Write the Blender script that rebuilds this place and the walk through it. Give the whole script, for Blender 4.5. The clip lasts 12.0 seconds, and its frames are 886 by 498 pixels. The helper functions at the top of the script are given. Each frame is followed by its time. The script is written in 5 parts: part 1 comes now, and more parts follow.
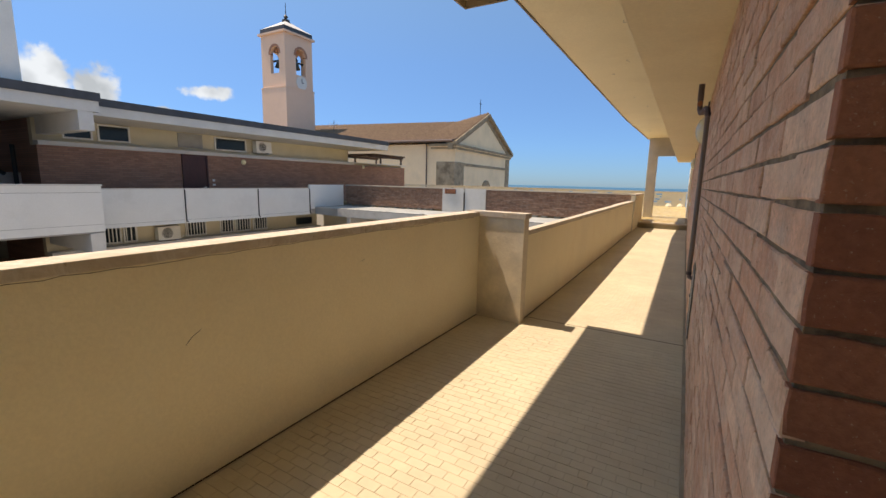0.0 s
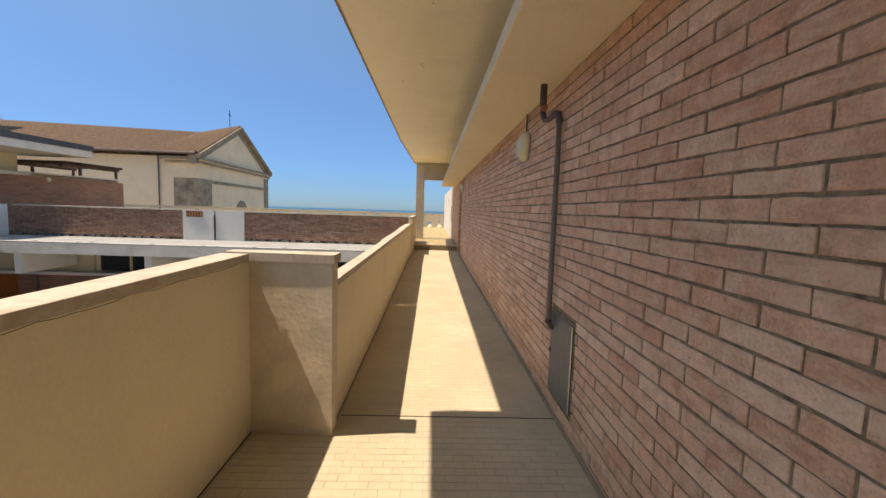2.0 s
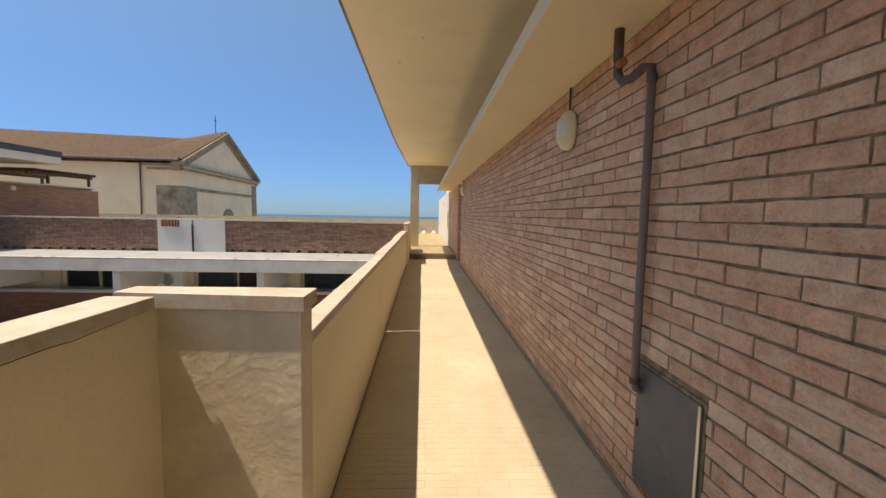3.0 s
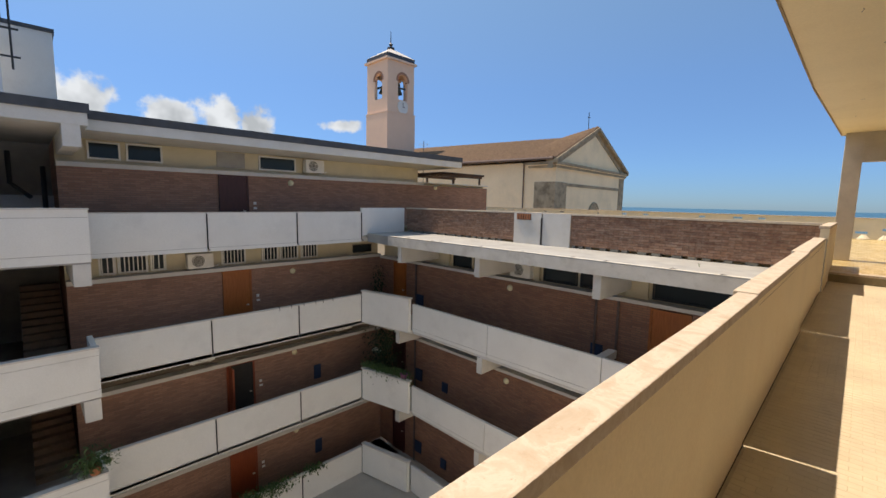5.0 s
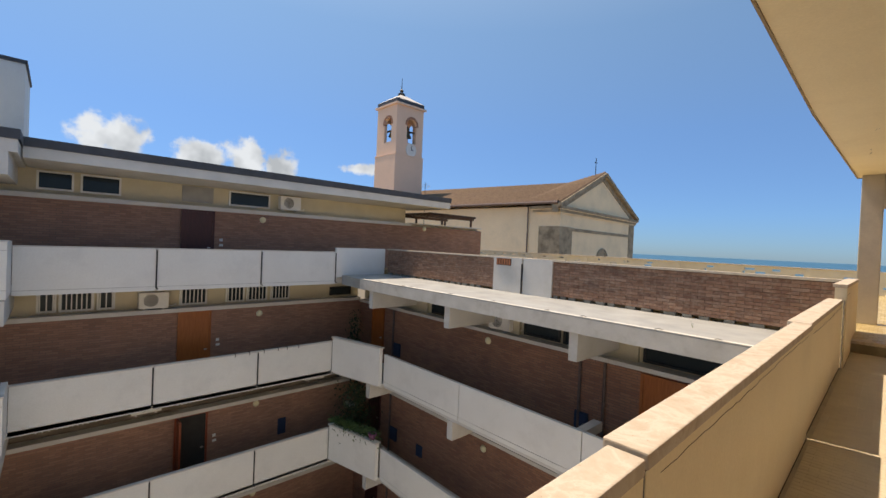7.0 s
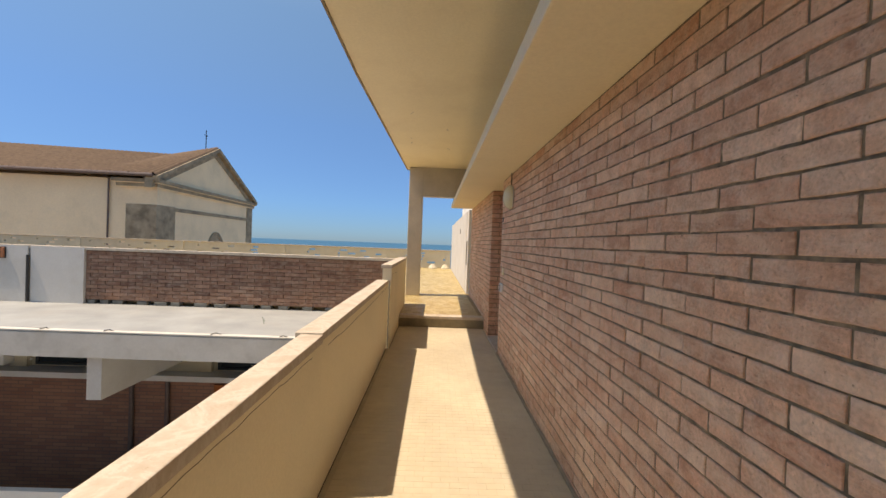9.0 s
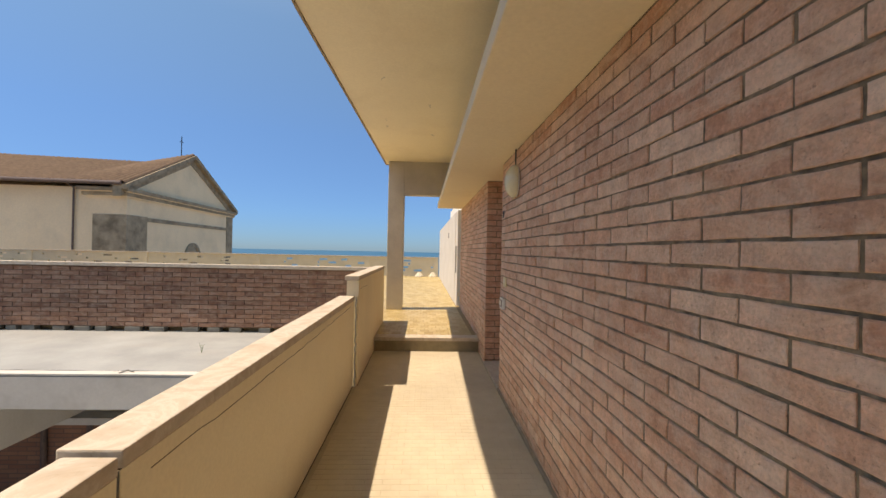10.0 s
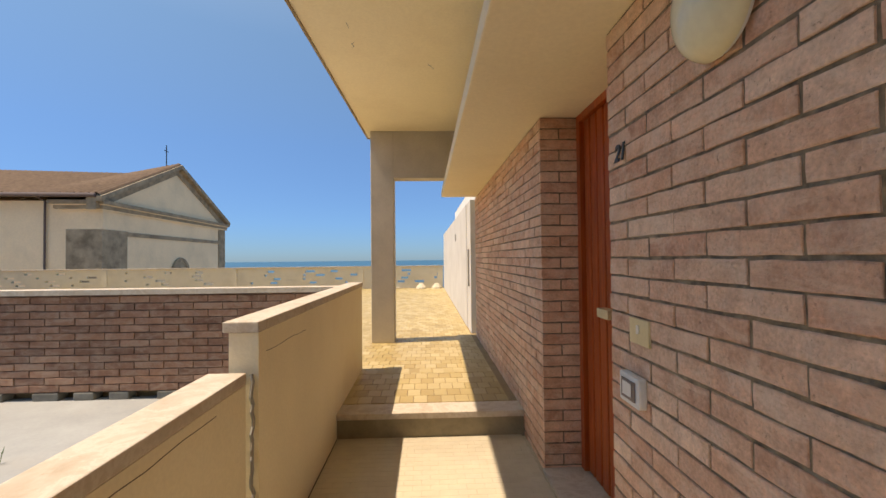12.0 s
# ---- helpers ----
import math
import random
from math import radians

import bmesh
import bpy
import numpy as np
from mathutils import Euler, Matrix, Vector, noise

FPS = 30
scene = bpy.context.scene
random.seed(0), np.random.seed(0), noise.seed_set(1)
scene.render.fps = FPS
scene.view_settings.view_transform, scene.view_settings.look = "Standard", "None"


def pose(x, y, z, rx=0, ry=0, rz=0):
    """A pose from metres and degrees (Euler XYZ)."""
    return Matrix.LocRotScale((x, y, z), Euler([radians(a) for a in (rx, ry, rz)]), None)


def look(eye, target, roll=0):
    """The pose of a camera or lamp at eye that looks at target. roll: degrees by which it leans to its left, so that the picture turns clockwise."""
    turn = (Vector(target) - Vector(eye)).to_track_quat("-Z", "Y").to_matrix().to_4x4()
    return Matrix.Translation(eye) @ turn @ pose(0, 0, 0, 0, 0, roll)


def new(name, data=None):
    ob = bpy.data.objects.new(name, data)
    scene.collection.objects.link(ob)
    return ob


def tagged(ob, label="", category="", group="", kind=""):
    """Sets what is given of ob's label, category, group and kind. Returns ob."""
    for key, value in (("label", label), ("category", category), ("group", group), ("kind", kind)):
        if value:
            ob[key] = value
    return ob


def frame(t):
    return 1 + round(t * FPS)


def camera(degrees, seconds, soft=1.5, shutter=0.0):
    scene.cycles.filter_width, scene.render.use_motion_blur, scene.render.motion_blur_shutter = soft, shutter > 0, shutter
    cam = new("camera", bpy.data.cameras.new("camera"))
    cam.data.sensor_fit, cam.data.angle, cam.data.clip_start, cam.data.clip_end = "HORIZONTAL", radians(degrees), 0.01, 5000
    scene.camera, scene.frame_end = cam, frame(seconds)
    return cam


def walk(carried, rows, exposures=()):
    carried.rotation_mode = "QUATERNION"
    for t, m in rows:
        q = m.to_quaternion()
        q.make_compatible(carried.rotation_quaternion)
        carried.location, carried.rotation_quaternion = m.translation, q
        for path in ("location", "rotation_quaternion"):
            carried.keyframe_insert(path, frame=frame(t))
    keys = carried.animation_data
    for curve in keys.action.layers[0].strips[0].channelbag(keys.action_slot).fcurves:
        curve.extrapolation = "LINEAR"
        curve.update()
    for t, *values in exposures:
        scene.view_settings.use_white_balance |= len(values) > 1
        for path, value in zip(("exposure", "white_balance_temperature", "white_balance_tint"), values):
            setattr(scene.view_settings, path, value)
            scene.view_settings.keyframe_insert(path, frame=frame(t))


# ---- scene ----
cam = camera(93.6, 12.0)

PATH = [
    (0, (-0.128, 2.379, 1.380), (-1.112, 4.090, 1.058), 1.3),
    (0.5, (-0.361, 2.636, 1.398), (-1.073, 4.486, 1.134), 0.3),
    (1, (-0.580, 2.930, 1.400), (-0.937, 4.884, 1.169), 0.4),
    (1.5, (-0.745, 3.316, 1.384), (-0.832, 5.303, 1.171), 1.1),
    (2, (-0.870, 3.808, 1.370), (-0.811, 5.798, 1.180), 1.8),
    (2.5, (-0.981, 4.285, 1.370), (-0.875, 6.275, 1.198), 1.7),
    (2.7, (-1.005, 4.493, 1.368), (-0.896, 6.483, 1.200), 1.3),
    (4.3, (-1.052, 6.091, 1.398), (-1.586, 8.014, 1.270), 0.9),
    (4.5, (-1.035, 6.290, 1.410), (-1.850, 8.109, 1.252), 1.2),
    (5, (-1.078, 6.664, 1.406), (-2.483, 8.069, 1.178), 1.1),
    (5.5, (-1.051, 7.090, 1.378), (-2.825, 7.988, 1.164), 0.9),
    (6, (-1.020, 7.421, 1.409), (-2.920, 8.036, 1.292), 1.3),
    (6.5, (-1.059, 7.950, 1.453), (-2.837, 8.863, 1.409), 1.6),
    (7, (-1.052, 8.480, 1.430), (-2.518, 9.841, 1.402), 2.5),
    (7.5, (-1.042, 9.067, 1.423), (-1.959, 10.845, 1.400), 3.1),
    (7.7, (-0.985, 9.270, 1.428), (-1.655, 11.154, 1.405), 3.0),
    (9.3, (-0.806, 11.017, 1.434), (-0.743, 13.016, 1.408), 1.8),
    (9.5, (-0.758, 11.288, 1.409), (-0.689, 13.287, 1.392), 1.4),
    (10, (-0.782, 11.919, 1.390), (-0.689, 13.917, 1.397), 1.2),
    (10.5, (-0.751, 12.523, 1.370), (-0.652, 14.520, 1.395), 0.7),
    (11, (-0.745, 13.153, 1.371), (-0.644, 15.150, 1.408), 0.4),
    (11.5, (-0.751, 13.777, 1.367), (-0.657, 15.774, 1.405), -0.1),
    (12, (-0.740, 14.430, 1.367), (-0.660, 16.428, 1.409), -0.6),
]
walk(cam, [(t, look(eye, target, roll)) for t, eye, target, roll in PATH], exposures=[(0.0, 1.6, 8700, 18), (1.0, 1.62, 8700, 18), (2.5, 1.55, 8700, 18), (4.5, 1.48, 8700, 18), (7.0, 1.46, 8700, 18), (9.5, 1.45, 8700, 18), (12.0, 1.5, 8700, 18)])

# ---- light ----
SUN_DIR = Vector((0.448, 0.055, -1.0)).normalized()
world = bpy.data.worlds.new("world")
scene.world = world
world.use_nodes = True
wn, wl = world.node_tree.nodes, world.node_tree.links
wn.clear()
sky = wn.new("ShaderNodeTexSky")
sky.sky_type = "NISHITA"
sky.sun_disc = False
sky.sun_elevation = math.asin(-SUN_DIR.z)
sky.sun_rotation = math.atan2(-SUN_DIR.x, -SUN_DIR.y)
sky.air_density, sky.dust_density, sky.ozone_density = 0.7, 0.1, 4.0
bg = wn.new("ShaderNodeBackground")
bg.inputs["Strength"].default_value = 0.15
wo = wn.new("ShaderNodeOutputWorld")


def cloud_sky():
    """White cumulus over the land side: noise cut to shape inside soft patches of sky."""
    def math_node(op, a, b=None, c=None):
        m = wn.new("ShaderNodeMath")
        m.operation = op
        for i, v in enumerate((a, b, c)):
            if v is None:
                continue
            if hasattr(v, "links"):
                wl.new(v, m.inputs[i])
            else:
                m.inputs[i].default_value = v
        return m.outputs[0]
    tc = wn.new("ShaderNodeTexCoord").outputs["Generated"]
    sep = wn.new("ShaderNodeSeparateXYZ")
    wl.new(tc, sep.inputs[0])
    x, y, z = sep.outputs
    az = math_node("ARCTAN2", math_node("MULTIPLY", x, -1.0), y)
    el = math_node("ARCSINE", z)
    total = None
    # azimuth to the left of the walk, height, half width and half height, in degrees
    for a, e, w, h in ((86.0, 9.6, 3.6, 3.4), (77.5, 8.8, 3.6, 2.6), (72.8, 9.2, 3.2, 3.0), (68.7, 9.0, 2.6, 2.7), (58.3, 9.3, 3.0, 1.1), (63.0, 6.8, 1.6, 0.7),
                       (114.5, 16.5, 3.4, 3.0), (105.0, 15.0, 1.3, 0.9), (121.0, 12.0, 6.0, 2.6), (125.0, 19.0, 6.0, 3.0), (135.0, 13.0, 9.0, 6.0), (111.0, 10.6, 5.0, 1.8)):
        da = math_node("DIVIDE", math_node("SUBTRACT", az, radians(a)), radians(w))
        de = math_node("DIVIDE", math_node("SUBTRACT", el, radians(e)), radians(h))
        r2 = math_node("ADD", math_node("MULTIPLY", da, da), math_node("MULTIPLY", de, de))
        blob = math_node("SUBTRACT", 1.0, r2)
        total = blob if total is None else math_node("MAXIMUM", total, blob)
    n1 = wn.new("ShaderNodeTexNoise")
    n1.inputs["Scale"].default_value, n1.inputs["Detail"].default_value, n1.inputs["Roughness"].default_value = 21.0, 8.0, 0.56
    wl.new(tc, n1.inputs["Vector"])
    v = math_node("ADD", total, math_node("MULTIPLY", math_node("SUBTRACT", n1.outputs["Fac"], 0.5), 2.9))
    ease = wn.new("ShaderNodeMapRange")
    ease.interpolation_type = "SMOOTHSTEP"
    wl.new(v, ease.inputs[0])
    ease.inputs[1].default_value, ease.inputs[2].default_value = 0.12, 0.75
    shade = wn.new("ShaderNodeTexNoise")
    shade.inputs["Scale"].default_value, shade.inputs["Detail"].default_value = 15.0, 3.0
    wl.new(tc, shade.inputs["Vector"])
    tone = wn.new("ShaderNodeValToRGB")
    tone.color_ramp.elements[0].position, tone.color_ramp.elements[0].color = 0.35, (0.95, 1.25, 1.6, 1)
    tone.color_ramp.elements[1].position, tone.color_ramp.elements[1].color = 0.6, (1.6, 2.05, 2.6, 1)
    wl.new(shade.outputs["Fac"], tone.inputs[0])
    m = wn.new("ShaderNodeMix")
    m.data_type = "RGBA"
    wl.new(ease.outputs[0], m.inputs[0])
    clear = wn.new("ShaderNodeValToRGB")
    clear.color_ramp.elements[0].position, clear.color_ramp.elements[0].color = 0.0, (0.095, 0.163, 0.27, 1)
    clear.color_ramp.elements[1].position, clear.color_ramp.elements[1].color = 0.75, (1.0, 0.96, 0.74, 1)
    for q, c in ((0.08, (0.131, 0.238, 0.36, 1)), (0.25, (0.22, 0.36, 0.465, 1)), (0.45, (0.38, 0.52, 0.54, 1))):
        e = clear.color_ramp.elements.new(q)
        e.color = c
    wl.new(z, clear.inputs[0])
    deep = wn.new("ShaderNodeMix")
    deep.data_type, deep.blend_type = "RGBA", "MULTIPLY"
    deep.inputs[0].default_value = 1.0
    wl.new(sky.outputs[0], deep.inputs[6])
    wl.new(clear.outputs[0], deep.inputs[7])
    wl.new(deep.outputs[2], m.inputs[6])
    wl.new(tone.outputs[0], m.inputs[7])
    return m.outputs[2]


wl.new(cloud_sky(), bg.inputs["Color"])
wl.new(bg.outputs[0], wo.inputs["Surface"])
sun = new("sun", bpy.data.lights.new("sun", "SUN"))
sun.data.energy, sun.data.angle, sun.data.color = 1.95, radians(0.55), (1.0, 0.94, 0.86)
sun.matrix_world = look((0, 0, 40), Vector((0, 0, 40)) + SUN_DIR)


# ---- materials ----
def nodes_of(name, rough=0.8, metal=0.0):
    m = bpy.data.materials.new(name)
    m.use_nodes = True
    n, l = m.node_tree.nodes, m.node_tree.links
    b = n["Principled BSDF"]
    b.inputs["Roughness"].default_value = rough
    b.inputs["Metallic"].default_value = metal
    return m, n, l, b


def ramp(n, l, source, stops):
    r = n.new("ShaderNodeValToRGB")
    while len(r.color_ramp.elements) < len(stops):
        r.color_ramp.elements.new(0.5)
    for e, (p, c) in zip(r.color_ramp.elements, stops):
        e.position, e.color = p, (*c, 1) if len(c) == 3 else c
    l.new(source, r.inputs[0])
    return r.outputs[0]


def noise_tex(n, l, vec, scale, detail=4.0, rough=0.55):
    t = n.new("ShaderNodeTexNoise")
    t.inputs["Scale"].default_value, t.inputs["Detail"].default_value = scale, detail
    t.inputs["Roughness"].default_value = rough
    if vec:
        l.new(vec, t.inputs["Vector"])
    return t.outputs["Fac"]


def mix(n, l, a, b, fac, mode="MIX"):
    m = n.new("ShaderNodeMix")
    m.data_type, m.blend_type = "RGBA", mode
    for sock, v in ((m.inputs[6], a), (m.inputs[7], b), (m.inputs[0], fac)):
        if hasattr(v, "links"):
            l.new(v, sock)
        elif isinstance(v, tuple):
            sock.default_value = (*v, 1)
        else:
            sock.default_value = v
    return m.outputs[2]


def bump(n, l, b, height, strength=0.3, dist=0.01):
    k = n.new("ShaderNodeBump")
    k.inputs["Strength"].default_value, k.inputs["Distance"].default_value = strength, dist
    l.new(height, k.inputs["Height"])
    l.new(k.outputs[0], b.inputs["Normal"])


def geo_pos(n):
    return n.new("ShaderNodeNewGeometry").outputs["Position"]


def plain(name, base, vary=0.12, rough=0.8, scale=2.5, grain=60.0, bumps=0.25, metal=0.0, stain=None, stain_amount=0.0, stain_scale=1.2):
    """A painted, rendered or cast surface: broad blotches, fine grain and, where given, stains."""
    m, n, l, b = nodes_of(name, rough, metal)
    p = geo_pos(n)
    dark = tuple(c * (1 - vary) for c in base)
    light = tuple(min(1, c * (1 + vary * 0.6)) for c in base)
    c = ramp(n, l, noise_tex(n, l, p, scale, 6), [(0.3, dark), (0.7, light)])
    fine = noise_tex(n, l, p, grain, 3)
    c = mix(n, l, c, ramp(n, l, fine, [(0.3, (0.86, 0.86, 0.86)), (0.7, (1, 1, 1))]), 0.5, "MULTIPLY")
    if stain:
        mask = ramp(n, l, noise_tex(n, l, p, stain_scale, 8, 0.65), [(0.52, (0, 0, 0)), (0.72, (stain_amount,) * 3)])
        c = mix(n, l, c, stain, mask)
    l.new(c, b.inputs["Base Color"])
    if bumps:
        bump(n, l, b, fine, bumps, 0.004)
    return m


def piece(name, stops, rough=0.85, grain=90.0, bloom=None, bloom_amount=0.3, by_object=True, bumps=0.5, pits=None, smears=None):
    """Bricks and tiles: each its own tone, plus speckle and bloom."""
    m, n, l, b = nodes_of(name, rough)
    p = geo_pos(n)
    rnd = n.new("ShaderNodeObjectInfo").outputs["Random"] if by_object else n.new("ShaderNodeNewGeometry").outputs["Random Per Island"]
    c = ramp(n, l, rnd, stops)
    fine = noise_tex(n, l, p, grain, 4, 0.6)
    mid = noise_tex(n, l, p, grain / 7, 5, 0.6)
    c = mix(n, l, c, ramp(n, l, mid, [(0.32, (0.78, 0.7, 0.65)), (0.68, (1.12, 1.1, 1.08))]), 0.95 if smears else 0.25, "MULTIPLY")
    broad = noise_tex(n, l, p, 1.1, 5, 0.6)
    c = mix(n, l, c, ramp(n, l, broad, [(0.35, (0.9, 0.89, 0.88)), (0.65, (1.06, 1.06, 1.05))]), 1.0, "MULTIPLY")
    if bloom:
        mask = ramp(n, l, noise_tex(n, l, p, 9.0, 8, 0.72), [(0.47, (0, 0, 0)), (0.68, (bloom_amount,) * 3)])
        c = mix(n, l, c, bloom, mask)
    if pits:
        c = mix(n, l, c, pits, ramp(n, l, noise_tex(n, l, p, 210.0, 3, 0.7), [(0.64, (0, 0, 0)), (0.72, (0.6,) * 3)]))
        c = mix(n, l, c, ramp(n, l, fine, [(0.35, (0.86, 0.85, 0.84)), (0.65, (1.08, 1.08, 1.08))]), 1.0, "MULTIPLY")
    l.new(c, b.inputs["Base Color"])
    if smears:
        tm = n.new("ShaderNodeMapping")
        tm.inputs["Rotation"].default_value = (0.5, 0.0, 0.0)
        tm.inputs["Scale"].default_value = (4.0, 3.2, 11.0)
        l.new(p, tm.inputs["Vector"])
        wisp = n.new("ShaderNodeTexNoise")
        wisp.inputs["Scale"].default_value, wisp.inputs["Detail"].default_value, wisp.inputs["Distortion"].default_value = 1.0, 9.0, 1.2
        wisp.inputs["Roughness"].default_value = 0.68
        l.new(tm.outputs[0], wisp.inputs["Vector"])
        c = mix(n, l, c, smears, ramp(n, l, wisp.outputs["Fac"], [(0.48, (0, 0, 0)), (0.62, (0.4,) * 3)]))
        chips = noise_tex(n, l, p, 48.0, 5, 0.75)
        c = mix(n, l, c, (0.17, 0.1, 0.07), ramp(n, l, chips, [(0.63, (0, 0, 0)), (0.7, (0.6,) * 3)]))
        fine = mix(n, l, ramp(n, l, fine, [(0.2, (0, 0, 0)), (0.8, (1, 1, 1))]), (0.0, 0.0, 0.0), ramp(n, l, chips, [(0.6, (0, 0, 0)), (0.68, (1, 1, 1))]))
        l.new(c, b.inputs["Base Color"])
    bump(n, l, b, fine, bumps, 0.003)
    return m


def far_brick(name, c1, c2, mortar, axis, fade=0.15):
    """Brickwork too far off to show single bricks as pieces."""
    m, n, l, b = nodes_of(name, 0.9)
    p = geo_pos(n)
    sep, com = n.new("ShaderNodeSeparateXYZ"), n.new("ShaderNodeCombineXYZ")
    l.new(p, sep.inputs[0])
    l.new(sep.outputs[axis], com.inputs[0])
    l.new(sep.outputs[2], com.inputs[1])
    t = n.new("ShaderNodeTexBrick")
    l.new(com.outputs[0], t.inputs["Vector"])
    t.inputs["Scale"].default_value = 1.0
    t.inputs["Brick Width"].default_value, t.inputs["Row Height"].default_value = 0.26, 0.0667
    t.inputs["Mortar Size"].default_value, t.inputs["Mortar Smooth"].default_value = 0.006, 0.2
    t.inputs["Bias"].default_value = 0.0
    for k, v in (("Color1", c1), ("Color2", c2), ("Mortar", mortar)):
        t.inputs[k].default_value = (*v, 1)
    big = ramp(n, l, noise_tex(n, l, p, 0.9, 6, 0.6), [(0.3, (0.78, 0.78, 0.8)), (0.7, (1.1, 1.05, 1.0))])
    c = mix(n, l, t.outputs["Color"], big, 0.8, "MULTIPLY")
    l.new(c, b.inputs["Base Color"])
    inv = n.new("ShaderNodeMath")
    inv.operation = "SUBTRACT"
    inv.inputs[0].default_value = 1.0
    l.new(t.outputs["Fac"], inv.inputs[1])
    bump(n, l, b, inv.outputs[0], 0.6, 0.01)
    return m


def wood(name, c1, c2, rough=0.45):
    m, n, l, b = nodes_of(name, rough)
    tc = n.new("ShaderNodeMapping")
    tc.inputs["Scale"].default_value = (14, 14, 1.1)
    l.new(geo_pos(n), tc.inputs["Vector"])
    f = noise_tex(n, l, tc.outputs[0], 3.0, 6, 0.6)
    l.new(ramp(n, l, f, [(0.3, c1), (0.7, c2)]), b.inputs["Base Color"])
    bump(n, l, b, f, 0.15, 0.002)
    return m


M_CREAM = plain("cream_plaster", (0.88, 0.79, 0.575), 0.08, 0.85, 1.2, 70, 0.3, stain=(0.5, 0.38, 0.22), stain_amount=0.25)
M_CREAM_WORN = plain("worn_cream_plaster", (0.72, 0.64, 0.5), 0.15, 0.9, 6, 30, 0.7, stain=(0.45, 0.42, 0.36), stain_amount=0.4, stain_scale=4)
M_SOFFIT = plain("cream_soffit_paint", (0.9, 0.8, 0.59), 0.05, 0.85, 0.8, 50, 0.15, stain=(0.6, 0.47, 0.3), stain_amount=0.2)
M_WHITE = plain("white_render", (0.8, 0.8, 0.77), 0.05, 0.85, 0.7, 40, 0.15, stain=(0.5, 0.5, 0.48), stain_amount=0.25)
M_WHITE2 = plain("white_slab_paint", (0.64, 0.63, 0.6), 0.08, 0.85, 1.5, 40, 0.15, stain=(0.45, 0.42, 0.36), stain_amount=0.35)
M_BEIGE = plain("beige_render", (0.62, 0.55, 0.4), 0.08, 0.85, 1.5, 40, 0.15)
M_BITUMEN = plain("dark_roof_flashing", (0.06, 0.065, 0.075), 0.25, 0.6, 4, 30, 0.2)
M_CONCRETE = plain("weathered_slab_top", (0.34, 0.36, 0.36), 0.18, 0.85, 1.5, 40, 0.2, stain=(0.35, 0.33, 0.3), stain_amount=0.4)
M_FASCIA = plain("weathered_white_fascia", (0.62, 0.61, 0.57), 0.12, 0.85, 2.2, 40, 0.2, stain=(0.34, 0.32, 0.27), stain_amount=0.5, stain_scale=2.5)
# Lower clerestory render: the shade under the gallery slabs is in its colour.
M_RENDER_SHADE = plain("dark_shaded_render", (0.22, 0.175, 0.13), 0.15, 0.9, 2, 40, 0.2)
M_GREY = plain("grey_concrete", (0.36, 0.35, 0.33), 0.15, 0.85, 2, 40, 0.3)
M_DRAIN = plain("mossy_grey_block", (0.2, 0.2, 0.18), 0.3, 0.9, 8, 40, 0.4)
M_PAVE = plain("courtyard_paving", (0.42, 0.4, 0.36), 0.12, 0.85, 1, 30, 0.2)
M_MORTAR = plain("grey_mortar", (0.29, 0.22, 0.14), 0.55, 0.95, 22, 110, 1.0, stain=(0.1, 0.07, 0.05), stain_amount=0.8, stain_scale=30)
M_MORTAR2 = plain("dark_joint", (0.36, 0.3, 0.23), 0.2, 0.95, 9, 120, 0.5)
M_MORTAR3 = plain("dark_terrace_joint", (0.19, 0.125, 0.095), 0.3, 0.95, 9, 120, 0.5)
M_YGROUT = plain("terrace_grout", (0.33, 0.24, 0.13), 0.15, 0.9, 6, 100, 0.2)
M_EDGE = plain("brown_metal_edge", (0.3, 0.22, 0.14), 0.2, 0.6, 8, 60, 0.05)
M_CRACK = plain("dirty_crack", (0.09, 0.06, 0.035), 0.3, 0.9, 8, 60, 0.1)
M_GROUT = plain("floor_grout", (0.49, 0.435, 0.325), 0.15, 0.9, 6, 100, 0.3)
M_STEEL = plain("slate_grey_steel", (0.11, 0.13, 0.15), 0.15, 0.5, 6, 40, 0.1, metal=0.2, stain=(0.2, 0.2, 0.2), stain_amount=0.4, stain_scale=9)
M_PIPE = plain("brown_painted_pipe", (0.13, 0.09, 0.08), 0.25, 0.55, 8, 60, 0.1)
M_PIPE_GREY = plain("grey_plastic_pipe", (0.24, 0.185, 0.155), 0.1, 0.5, 8, 60, 0.05)
# Near-black for joints and cracks, and for shade painted into recesses.
M_DARK = plain("near_black_joint_and_shade", (0.03, 0.028, 0.026), 0.2, 0.8, 3, 30, 0)
M_BLACK = plain("black_metal", (0.03, 0.03, 0.03), 0.2, 0.5, 8, 60, 0)
M_WHITEPL = plain("white_plastic", (0.75, 0.75, 0.72), 0.04, 0.35, 8, 60, 0)
M_IVORY = plain("yellowed_ivory_plastic", (0.72, 0.6, 0.34), 0.05, 0.4, 8, 60, 0)
M_LAMP = plain("opal_lamp_glass", (0.78, 0.73, 0.5), 0.03, 0.15, 6, 40, 0)
M_ALU = plain("aluminium", (0.6, 0.6, 0.6), 0.05, 0.35, 8, 60, 0, metal=0.9)
# Riser plaster: much darker than the tread, with darker blotches.
M_RISER = plain("dark_blotched_riser_plaster", (0.34, 0.29, 0.2), 0.25, 0.9, 5, 40, 0.5, stain=(0.15, 0.12, 0.08), stain_amount=0.7, stain_scale=5)
# Grey-cream plaster with stains; its base is darkened to stand for shade.
M_SHADOWED = plain("shade_toned_cream_plaster", (0.56, 0.5, 0.4), 0.15, 0.9, 2, 40, 0.4, stain=(0.4, 0.35, 0.28), stain_amount=0.5, stain_scale=3)
